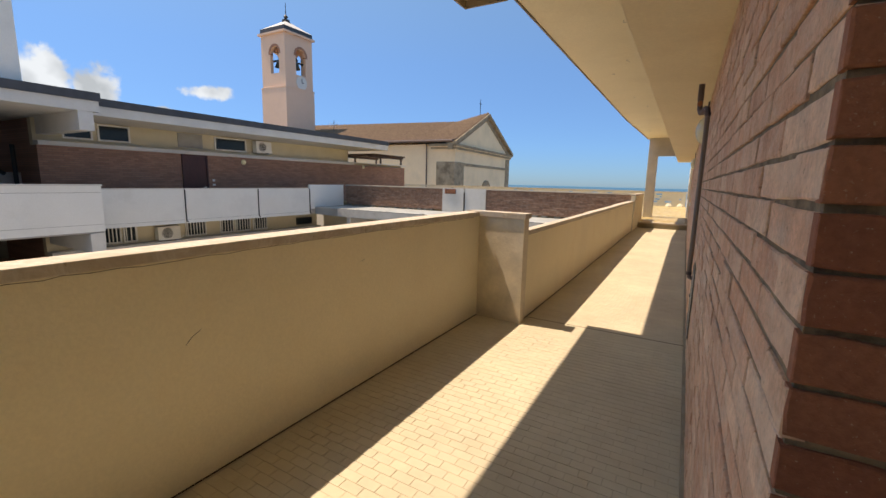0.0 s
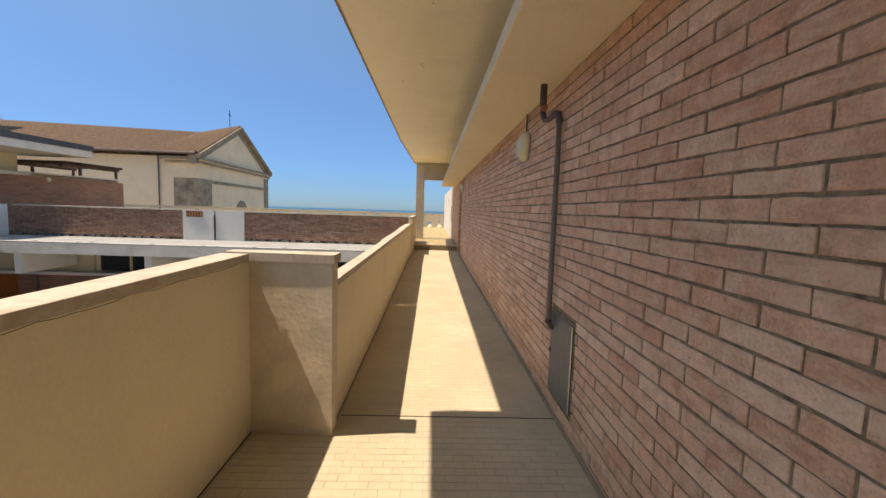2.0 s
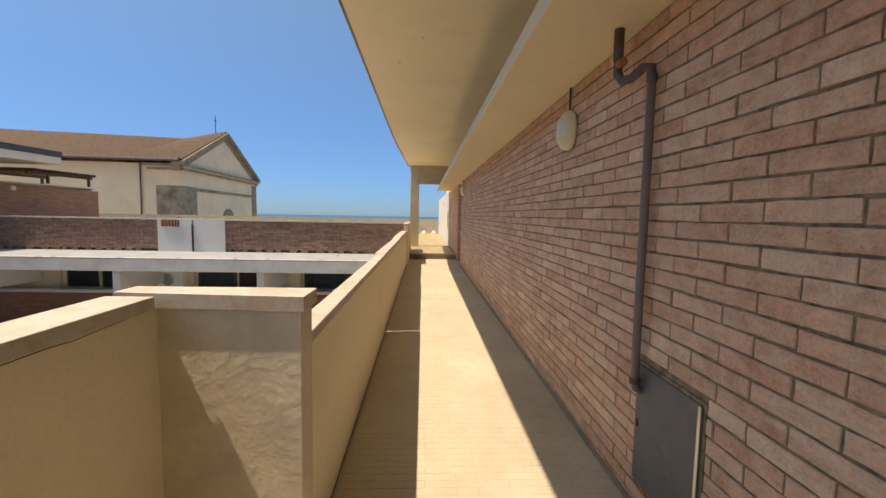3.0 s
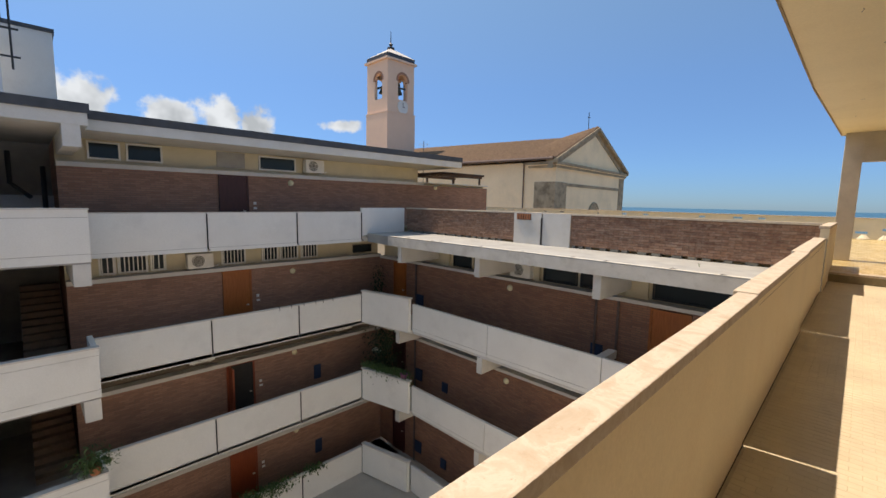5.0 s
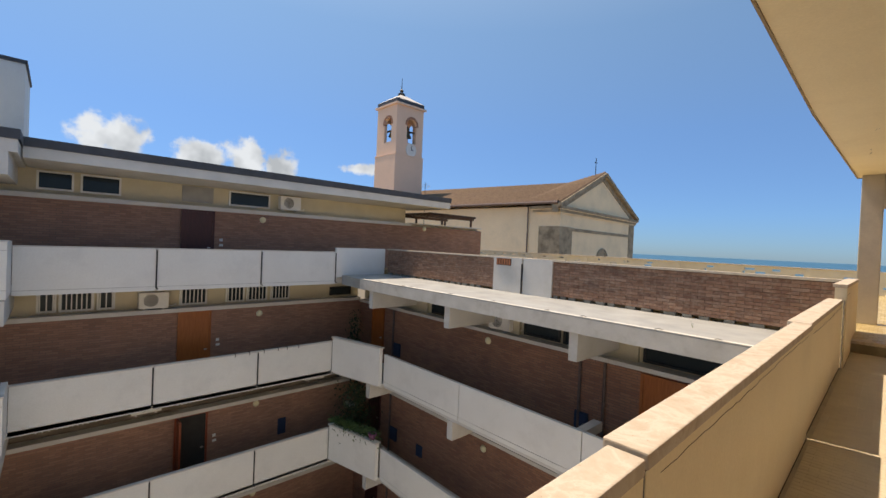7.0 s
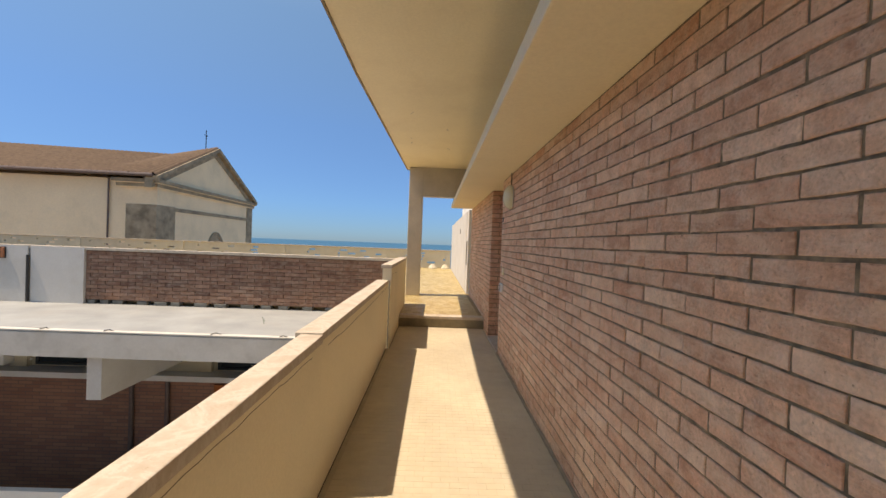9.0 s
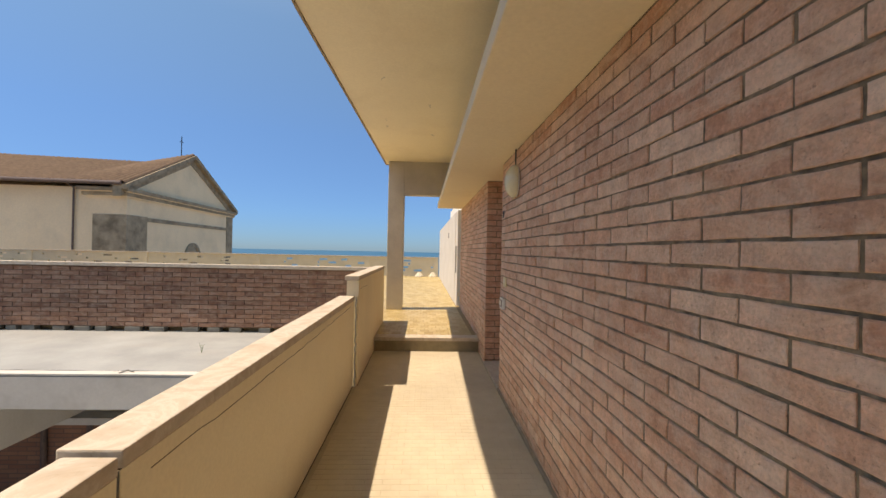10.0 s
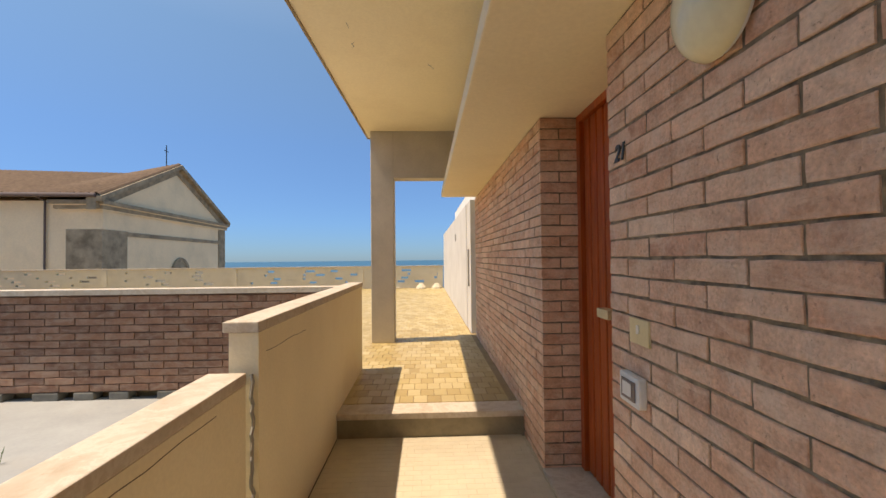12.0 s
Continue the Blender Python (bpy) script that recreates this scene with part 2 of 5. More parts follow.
M_STAIR = plain("brown_stair_stone", (0.26, 0.18, 0.12), 0.2, 0.7, 4, 40, 0.2)
M_SEAWALL = plain("weathered_cream_sea_parapet", (0.66, 0.6, 0.46), 0.12, 0.9, 2, 40, 0.3, stain=(0.45, 0.4, 0.3), stain_amount=0.5, stain_scale=2)
M_MAROON = wood("maroon_door", (0.05, 0.012, 0.012), (0.08, 0.02, 0.018))
M_ORANGE = wood("varnished_orange_door", (0.3, 0.08, 0.015), (0.42, 0.13, 0.03))
M_RED = wood("red_brown_door", (0.2, 0.035, 0.012), (0.28, 0.06, 0.02))
M_DOOR = wood("varnished_plank_door", (0.3, 0.045, 0.01), (0.5, 0.11, 0.025), 0.4)
M_PERGOLA = wood("dark_pergola_wood", (0.05, 0.025, 0.015), (0.09, 0.045, 0.025), 0.6)
M_TOWER = plain("pinkish_tower_plaster", (0.84, 0.6, 0.46), 0.06, 0.85, 0.4, 10, 0.1, stain=(0.6, 0.42, 0.3), stain_amount=0.3, stain_scale=0.4)
M_TOWER_TRIM = plain("terracotta_trim", (0.4, 0.2, 0.13), 0.15, 0.85, 2, 10, 0.1)
M_CHURCH = plain("pale_church_plaster", (0.9, 0.72, 0.49), 0.08, 0.9, 0.35, 8, 0.1, stain=(0.5, 0.42, 0.3), stain_amount=0.35, stain_scale=0.3)
M_STONE = plain("grey_church_stone", (0.36, 0.29, 0.2), 0.4, 0.9, 1.6, 8, 0.5, stain=(0.15, 0.11, 0.07), stain_amount=0.75, stain_scale=1.1)
M_BRONZE = plain("bell_bronze", (0.1, 0.1, 0.08), 0.2, 0.5, 2, 10, 0, metal=0.8)
M_LEAF = plain("green_leaves", (0.05, 0.11, 0.03), 0.4, 0.6, 20, 60, 0)
M_LEAF_DARK = plain("dark_leaves", (0.02, 0.045, 0.016), 0.4, 0.6, 20, 60, 0)
M_LEAF2 = plain("light_leaves", (0.1, 0.17, 0.05), 0.3, 0.6, 20, 60, 0)
M_TERRACOTTA = plain("terracotta", (0.42, 0.16, 0.08), 0.15, 0.8, 8, 50, 0.1)
M_PURPLE = plain("purple_plastic", (0.22, 0.07, 0.16), 0.1, 0.5, 8, 50, 0)
M_BLUE = plain("blue_paint", (0.02, 0.04, 0.09), 0.1, 0.6, 8, 50, 0)
M_BRICK_W = far_brick("brown_brick_west", (0.31, 0.17, 0.122), (0.41, 0.235, 0.168), (0.23, 0.165, 0.13), 1)
M_BRICK_WING = far_brick("pinkish_brick_wing", (0.38, 0.235, 0.175), (0.52, 0.34, 0.26), (0.3, 0.22, 0.18), 1)
M_BRICK_N = far_brick("brown_brick_north", (0.27, 0.135, 0.09), (0.36, 0.19, 0.125), (0.18, 0.12, 0.1), 0)
M_ROOFTILE = plain("clay_roof_tile", (0.175, 0.11, 0.065), 0.3, 0.85, 2.5, 12, 0.2, stain=(0.16, 0.09, 0.06), stain_amount=0.6, stain_scale=1.5)
BRICKS = [(0.0, (0.66, 0.37, 0.25)), (0.25, (0.78, 0.5, 0.35)), (0.5, (0.64, 0.39, 0.27)), (0.75, (0.86, 0.63, 0.47)), (1.0, (0.73, 0.44, 0.3))]
M_BRICK = piece("pinkish_brick", BRICKS, bloom=(0.72, 0.58, 0.46), bloom_amount=0.6, pits=(0.2, 0.12, 0.09), smears=(0.84, 0.64, 0.47), bumps=1.0)
M_BRICK_ISLE = piece("pinkish_brick_joined", BRICKS, bloom=(0.72, 0.58, 0.46), bloom_amount=0.6, by_object=False, pits=(0.2, 0.12, 0.09), smears=(0.84, 0.64, 0.47), bumps=0.8)
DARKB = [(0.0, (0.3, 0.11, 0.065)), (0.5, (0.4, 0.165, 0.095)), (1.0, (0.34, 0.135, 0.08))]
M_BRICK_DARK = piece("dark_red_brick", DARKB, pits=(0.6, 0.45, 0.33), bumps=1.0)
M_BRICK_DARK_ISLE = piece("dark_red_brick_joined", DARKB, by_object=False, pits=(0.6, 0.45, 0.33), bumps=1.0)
BRICKS2 = [(0.0, (0.19, 0.1, 0.07)), (0.4, (0.33, 0.185, 0.125)), (0.7, (0.25, 0.135, 0.095)), (1.0, (0.4, 0.24, 0.17))]
M_BRICK2 = piece("brown_terrace_brick", BRICKS2, bloom=(0.45, 0.36, 0.3), bloom_amount=0.3, smears=(0.42, 0.33, 0.26), bumps=0.8)
M_BRICK2_ISLE = piece("brown_terrace_brick_joined", BRICKS2, bloom=(0.45, 0.36, 0.3), bloom_amount=0.3, by_object=False, smears=(0.42, 0.33, 0.26), bumps=0.8)
TILES = [(0.0, (0.53, 0.48, 0.365)), (0.5, (0.55, 0.5, 0.38)), (1.0, (0.54, 0.49, 0.38))]
M_TILE = piece("cream_paver", TILES, 0.75, 60, bumps=0.15)
M_TILE_ISLE = piece("cream_paver_joined", TILES, 0.75, 60, by_object=False, bumps=0.15)
YTILES = [(0.0, (0.39, 0.29, 0.12)), (0.5, (0.46, 0.36, 0.165)), (1.0, (0.52, 0.43, 0.23))]
M_YTILE = piece("ochre_terrace_tile", YTILES, 0.5, 60, bumps=0.1)
M_YTILE_ISLE = piece("ochre_terrace_tile_joined", YTILES, 0.5, 60, by_object=False, bumps=0.1)


def marbled_stone(name, base, vein, pale):
    """Worn coping stone with cloudy brown veins and pale rubbed patches."""
    m, n, l, b = nodes_of(name, 0.75)
    p = geo_pos(n)
    v = n.new("ShaderNodeTexNoise")
    v.inputs["Scale"].default_value, v.inputs["Detail"].default_value = 5.5, 8.0
    v.inputs["Roughness"].default_value, v.inputs["Distortion"].default_value = 0.68, 0.6
    l.new(p, v.inputs["Vector"])
    c = ramp(n, l, v.outputs["Fac"], [(0.3, vein), (0.46, base), (0.5, pale), (0.56, base), (0.72, vein)])
    c = mix(n, l, c, pale, ramp(n, l, noise_tex(n, l, p, 11.0, 8, 0.7), [(0.5, (0, 0, 0)), (0.7, (0.7,) * 3)]))
    c = mix(n, l, c, (0.3, 0.2, 0.12), ramp(n, l, noise_tex(n, l, p, 38.0, 4, 0.7), [(0.64, (0, 0, 0)), (0.72, (0.6,) * 3)]))
    l.new(c, b.inputs["Base Color"])
    bump(n, l, b, noise_tex(n, l, p, 60.0, 4), 0.35, 0.004)
    return m


M_CAP = marbled_stone("pale_coping_stone", (0.5, 0.43, 0.345), (0.42, 0.345, 0.26), (0.57, 0.51, 0.43))


def glass_mat():
    m, n, l, b = nodes_of("window_glass", 0.05)
    b.inputs["Base Color"].default_value = (0.03, 0.04, 0.045, 1)
    b.inputs["IOR"].default_value = 1.25
    return m


M_GLASS = glass_mat()


def sea_mat():
    m, n, l, b = nodes_of("sea_water", 0.35)
    p = geo_pos(n)
    f = noise_tex(n, l, p, 0.02, 8, 0.6)
    l.new(ramp(n, l, f, [(0.35, (0.012, 0.085, 0.14)), (0.65, (0.02, 0.12, 0.18))]), b.inputs["Base Color"])
    bump(n, l, b, noise_tex(n, l, p, 0.4, 6), 0.6, 0.6)
    return m


M_SEA = sea_mat()
M_LAND = plain("dry_ground", (0.34, 0.29, 0.22), 0.3, 0.95, 0.1, 2, 0.3)


# ---- builders ----
def box(bm, x0, x1, y0, y1, z0, z1, bevel=0.0):
    vs = [bm.verts.new(p) for p in ((x0, y0, z0), (x1, y0, z0), (x1, y1, z0), (x0, y1, z0), (x0, y0, z1), (x1, y0, z1), (x1, y1, z1), (x0, y1, z1))]
    fs = [bm.faces.new([vs[i] for i in q]) for q in ((0, 3, 2, 1), (4, 5, 6, 7), (0, 1, 5, 4), (1, 2, 6, 5), (2, 3, 7, 6), (3, 0, 4, 7))]
    if bevel:
        edges = {e for f in fs for e in f.edges}
        bmesh.ops.bevel(bm, geom=list(edges), offset=bevel, segments=2, affect="EDGES", profile=0.6)


def prism(bm, pts, axis, a, b):
    """A polygon in the two other axes, drawn out along an axis (0, 1 or 2) from a to b."""
    def at(p, v):
        q = [p[0], p[1]]
        q.insert(axis, v)
        return bm.verts.new(q)
    lo, hi = [at(p, a) for p in pts], [at(p, b) for p in pts]
    k = len(pts)
    bm.faces.new(lo)
    bm.faces.new(hi[::-1])
    for i in range(k):
        bm.faces.new((lo[i], hi[i], hi[(i + 1) % k], lo[(i + 1) % k]))
    bmesh.ops.recalc_face_normals(bm, faces=bm.faces)


def tube(bm, pts, r, seg=10):
    """A round pipe along a line of points."""
    pts = [Vector(p) for p in pts]
    rings = []
    for i, p in enumerate(pts):
        a = (pts[min(i + 1, len(pts) - 1)] - pts[max(i - 1, 0)]).normalized()
        u = a.orthogonal().normalized() if not rings else (last - a * last.dot(a)).normalized()
        last = u
        w = a.cross(u)
        rings.append([bm.verts.new(p + (u * math.cos(t) + w * math.sin(t)) * r) for t in (math.tau * k / seg for k in range(seg))])
    for q, s in zip(rings, rings[1:]):
        for k in range(seg):
            bm.faces.new((q[k], q[(k + 1) % seg], s[(k + 1) % seg], s[k]))
    bm.faces.new(rings[0][::-1])
    bm.faces.new(rings[-1])


def lathe(bm, profile, centre, axis="z", seg=24, squash=1.0):
    """A turned shape from (radius, height) pairs."""
    c = Vector(centre)
    def at(r, h, t):
        a, b = r * math.cos(t), r * math.sin(t) * squash
        return c + Vector({"z": (a, b, h), "x": (h, a, b), "y": (a, h, b)}[axis])
    rings = [[bm.verts.new(at(max(r, 1e-4), h, math.tau * k / seg)) for k in range(seg)] for r, h in profile]
    for q, s in zip(rings, rings[1:]):
        for k in range(seg):
            bm.faces.new((q[k], q[(k + 1) % seg], s[(k + 1) % seg], s[k]))
    bmesh.ops.recalc_face_normals(bm, faces=bm.faces)


def part(name, bm, material, parent=None, label="", smooth=False):
    me = bpy.data.meshes.new(name)
    bm.to_mesh(me)
    bm.free()
    me.materials.append(material)
    if smooth:
        me.polygons.foreach_set("use_smooth", [True] * len(me.polygons))
    ob = new(name, me)
    if parent:
        ob.parent = parent
        ob.matrix_parent_inverse = parent.matrix_basis.inverted()
    if label:
        ob["label"] = label
    return ob


def block(name, dims, material, parent=None, label="", bevel=0.0):
    bm = bmesh.new()
    box(bm, *dims, bevel)
    return part(name, bm, material, parent, label)


def blocks(name, dims_list, material, parent=None, label="", bevel=0.0):
    bm = bmesh.new()
    for d in dims_list:
        box(bm, *d, bevel)
    return part(name, bm, material, parent, label)


def thing(name, at, label, category, group=""):
    ob = new(name)
    ob.location = at
    bpy.context.view_layer.update()
    return tagged(ob, label, category, group)


def structure(ob, label="", category=""):
    return tagged(ob, label, category, "", "structure")

# ---- own walkway ----
X_PAR, Z_BEAM, Z_SOF = -1.43, 2.27, 3.15
Y_CORNER, Y_DOOR, Y_PIER, Y_END = 2.98, 16.08, 17.08, 20.7
X_ROOF2, Y_ROOF = -2.2, 6.33
ROOF_EDGE = ((-1.745, 6.33), (-1.735, 15.0), (-1.58, 20.6))
J0, J1, J2, J3, STEP = 6.33, 9.58, 12.895, 16.15, 17.62
Z_UP = 0.192

structure(block("floor", (-2.1, 2.5, -4.0, 17.62, -0.25, -0.0012), M_GROUT), "cream walkway floor of small pavers in running bond", "floor")
structure(block("floor_joint", (-1.43, 0.0, 6.44, 6.452, -0.003, 0.0015), M_DARK), "dark expansion joint across the walkway", "floor joint")
wall_east = structure(block("wall_east", (0.005, 0.32, Y_CORNER + 0.008, Y_DOOR, 0.0, Z_BEAM), M_MORTAR), "pinkish brown brick wall along the gallery with grey joints", "wall")
wall_pier = structure(block("wall_pier", (0.007, 0.36, Y_PIER + 0.008, Y_END, 0.0, Z_BEAM), M_MORTAR), "pinkish brown brick wall beyond the flat door", "wall")
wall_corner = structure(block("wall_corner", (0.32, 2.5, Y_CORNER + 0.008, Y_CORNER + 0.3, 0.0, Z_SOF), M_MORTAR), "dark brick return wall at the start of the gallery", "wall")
structure(block("wall_inner", (0.42, 0.6, Y_CORNER + 0.3, 31.0, -0.2, Z_SOF), M_WHITE), "plain inner wall of the flats", "wall")
structure(block("wall_behind", (2.5, 2.7, -4.0, Y_CORNER + 0.3, -0.2, Z_SOF), M_CREAM), "plain cream wall behind the start", "wall")
structure(block("wall_end", (-2.1, 2.7, -4.2, -4.0, -0.2, Z_SOF), M_CREAM), "plain cream wall closing the gallery", "wall")

bm = bmesh.new()
box(bm, X_ROOF2, 2.7, -4.2, Y_ROOF, Z_SOF, Z_SOF + 0.2)
prism(bm, [*ROOF_EDGE, (2.7, 20.6), (2.7, Y_ROOF)], 2, Z_SOF, Z_SOF + 0.2)
structure(part("ceiling", bm, M_SOFFIT), "cream painted concrete roof overhang above the gallery", "ceiling")
bm = bmesh.new()
box(bm, X_ROOF2 - 0.02, X_ROOF2, -4.0, Y_ROOF + 0.02, Z_SOF - 0.075, Z_SOF + 0.24)
box(bm, X_ROOF2, ROOF_EDGE[0][0] - 0.02, Y_ROOF, Y_ROOF + 0.02, Z_SOF - 0.075, Z_SOF + 0.24)
prism(bm, [*((x - 0.02, y) for x, y in ROOF_EDGE), *reversed(ROOF_EDGE)], 2, Z_SOF - 0.015, Z_SOF + 0.24)
box(bm, ROOF_EDGE[2][0], 2.7, 20.6, 20.62, Z_SOF - 0.015, Z_SOF + 0.24)
structure(part("roof_edge", bm, M_EDGE), "thin brown metal drip edge of the roof overhang", "roof edge")
structure(block("ledge", (-0.508, 0.4, -0.3, 20.62, Z_BEAM, Z_BEAM + 0.1), M_SOFFIT, bevel=0.01), "cream painted concrete ledge over the brick wall", "ledge")
structure(block("wall_upper", (0.03, 0.4, Y_CORNER, 20.6, Z_BEAM + 0.1, Z_SOF), M_SOFFIT), "cream wall between the ledge and the overhang", "wall")
structure(block("lintel_beam", (-1.19, 0.03, 20.25, 20.5, 2.49, Z_SOF), M_SHADOWED), "cream painted cross beam beside the column, coloured darker for shade", "beam")
structure(block("column", (-1.51, -1.19, 20.25, 20.55, Z_UP, Z_SOF), M_SHADOWED, bevel=0.012), "cream plastered square column with chipped edge, coloured darker for shade", "column")


def parapet(name, x_in, y0, y1, z_top, label, thick=0.12, mat=None):
    structure(block("coping_bed", (x_in - thick + 0.003, x_in - 0.003, y0, y1, z_top - 0.0475, z_top - 0.0445), M_CRACK), "thin dark bed joint under the coping", "joint")
    return structure(block(name, (x_in - thick, x_in, y0, y1, 0.0, z_top - 0.0475), mat or M_CREAM), label, "parapet")


def coping(y0, y1, x_in, z_top, inner=0.02, thick=0.14):
    return structure(block("coping", (x_in - thick, x_in + inner, y0, y1, z_top - 0.045, z_top), M_CAP, bevel=0.006), "pale stone coping on the parapet with worn joints", "coping")


parapet("parapet_south", -1.92, -4.0, 6.33, 1.085, "cream plastered parapet with hairline cracks")
for a, b in ((-4.0, -1.4), (-1.4, 0.6), (0.6, 2.55), (2.55, 4.45), (4.45, 6.19)):
    coping(a + 0.0015, b - 0.0015, -1.92, 1.085)
bm = bmesh.new()
prism(bm, [(-1.92, 6.228), (X_PAR, 6.188), (X_PAR, 6.325), (-1.92, 6.325)], 2, 0.0, 1.04)
structure(part("parapet_pier", bm, M_CREAM_WORN), "patched grey and cream plaster pier where the parapet steps in", "pier")
bm = bmesh.new()
prism(bm, [(-2.06, 6.225), (X_PAR + 0.014, 6.174), (X_PAR + 0.014, 6.345), (-2.06, 6.345)], 2, 1.04, 1.09)
structure(part("coping", bm, M_CAP), "pale stone coping on the pier", "coping")
for a, b, x_in, wide in ((J0, J1, X_PAR - 0.02, 0.095), (J1, J2, X_PAR - 0.025, 0.12), (J2, J3, X_PAR - 0.038, 0.148)):
    a, b = a + 0.018, b - 0.014
    parapet("parapet_panel", x_in, a, b, 0.915, "cream plastered parapet panel between open joints", wide - 0.015)
    structure(block("joint_face", (x_in - wide + 0.02, x_in - 0.003, a - 0.008, a - 0.0005, 0.0, 0.866), M_DRAIN), "grey weathered mortar on the panel end in the open joint", "joint")
    k = (a + b) / 2
    for c0, c1 in ((a, b),) if a < 7 else ((a, k - 0.0015), (k + 0.0015, b)):
        coping(c0, c1, x_in, 0.915, 0.004, wide)
parapet("parapet_high", X_PAR, J3 + 0.02, 18.9, 1.115, "cream plastered parapet beside the steps, with a cracked end face")
coping(J3 + 0.005, 18.92, X_PAR, 1.115, 0.006)

structure(block("step_riser", (-1.43, 0.0, STEP + 0.02, STEP + 0.25, -0.1, 0.145), M_RISER), "dark blotched plaster step riser", "step")
structure(block("step_tread", (-1.43, 0.0, STEP, STEP + 0.22, 0.145, Z_UP), M_CAP, bevel=0.006), "pale stone step tread", "step")
structure(blocks("terrace_floor", [(-1.5, 0.4, STEP + 0.22, 18.72, -0.1, Z_UP - 0.006), (-17.0, 0.4, 18.72, 31.0, -0.1, Z_UP - 0.006)], M_YGROUT), "ochre tiled roof terrace floor", "floor")
structure(block("terrace_wall_east", (-0.06, 0.34, 21.5, 30.8, Z_UP, 2.27), M_WHITE2), "white rendered terrace wall", "wall")
structure(block("window_surround", (-0.05, 0.2, 20.9, 21.5, Z_UP, 2.27), M_WHITE2), "white window surround at the end of the brick wall", "window frame")
structure(block("lower_facade", (-1.55, 2.5, -4.0, 31.0, -10.6, -0.25), M_WHITE), "plain facade below the gallery", "wall")

# ---- west building ----
west = thing("apartment_building", (-17, 10, -10.4), "four storey brown brick and white apartment building with access galleries", "building")
XG, XW, XS, XT = -15.34, -17.0, -14.05, -14.25
ZG = (-0.1, -3.6, -7.0, -10.4)


def window(parent, axis, a, b, z0, z1, face, bars=0, mat=None, label="white framed clerestory window"):
    """A window with frame, pane and bars. axis 'y': in a wall that faces east; 'x': in one that faces south."""
    f = 0.05
    def d(a0, a1, c0, c1, n0, n1):
        return (face + n0, face + n1, a0, a1, c0, c1) if axis == "y" else (a0, a1, face - n1, face - n0, c0, c1)
    win = blocks("window", [d(a, b, z0, z0 + f, 0, 0.06), d(a, b, z1 - f, z1, 0, 0.06), d(a, a + f, z0 + f, z1 - f, 0, 0.06), d(b - f, b, z0 + f, z1 - f, 0, 0.06)], mat or M_WHITEPL, parent, label)
    block("pane", d(a + f, b - f, z0 + f, z1 - f, 0.006, 0.02), M_GLASS, win)
    for i in range(bars):
        s = a + (b - a) * (i + 0.5) / bars
        block("bar", d(s - 0.014, s + 0.014, z0 - 0.02, z1 + 0.02, 0.09, 0.115), M_WHITEPL, win)
    return win


def flat_door(parent, axis, a, b, z0, h, face, mat, label, dark=False):
    def d(a0, a1, c0, c1, n0, n1):
        return (face + n0, face + n1, a0, a1, c0, c1) if axis == "y" else (a0, a1, face - n1, face - n0, c0, c1)
    # An open door gets a near-black panel in place of the unlit hall.
    door = block("door", d(a + 0.06, b - 0.06, z0, z0 + h - 0.06, 0.004, 0.03), M_DARK if dark else mat, parent, label)
    blocks("frame", [d(a, a + 0.06, z0, z0 + h, 0.0, 0.06), d(b - 0.06, b, z0, z0 + h, 0.0, 0.06), d(a + 0.06, b - 0.06, z0 + h - 0.06, z0 + h, 0.0, 0.06)], mat, door)
    if dark:
        block("leaf", d(a + 0.06, a + 0.12, z0, z0 + h - 0.06, 0.03, 0.5), mat, door, "door leaf standing open")
    block("handle", d(b - 0.2, b - 0.12, z0 + 1.0, z0 + 1.04, 0.03, 0.08), M_ALU, door)
    return door


def groove_panel(parent, d, axis, cuts, name="parapet_panel", label="white rendered gallery parapet panel"):
    """A rendered panel with thin drip grooves run along its outer face."""
    x0, x1, y0, y1, z0, z1 = d
    edges = [z0] + [z0 + c for c in cuts] + [z1]
    spans = sorted(((a + (0.005 if a > z0 else 0), b - (0.005 if b < z1 else 0)) for a, b in zip(edges, edges[1:])), key=lambda s: s[0] - s[1])
    ob = block(name, (x0, x1, y0, y1, *spans[0]), M_WHITE, parent, label, 0.003)
    for s in spans[1:]:
        block("band", (x0, x1, y0, y1, *s), M_WHITE, ob, "", 0.003)
    for c in cuts:
        z = z0 + c
        if axis == 0:
            block("groove", (x0 + 0.01, x1 - 0.015, y0 + 0.01, y1 - 0.01, z - 0.006, z + 0.006), M_GREY, ob)
        else:
            block("groove", (x0 + 0.01, x1 - 0.01, y0 + 0.015, y1 - 0.01, z - 0.006, z + 0.006), M_GREY, ob)
    return ob


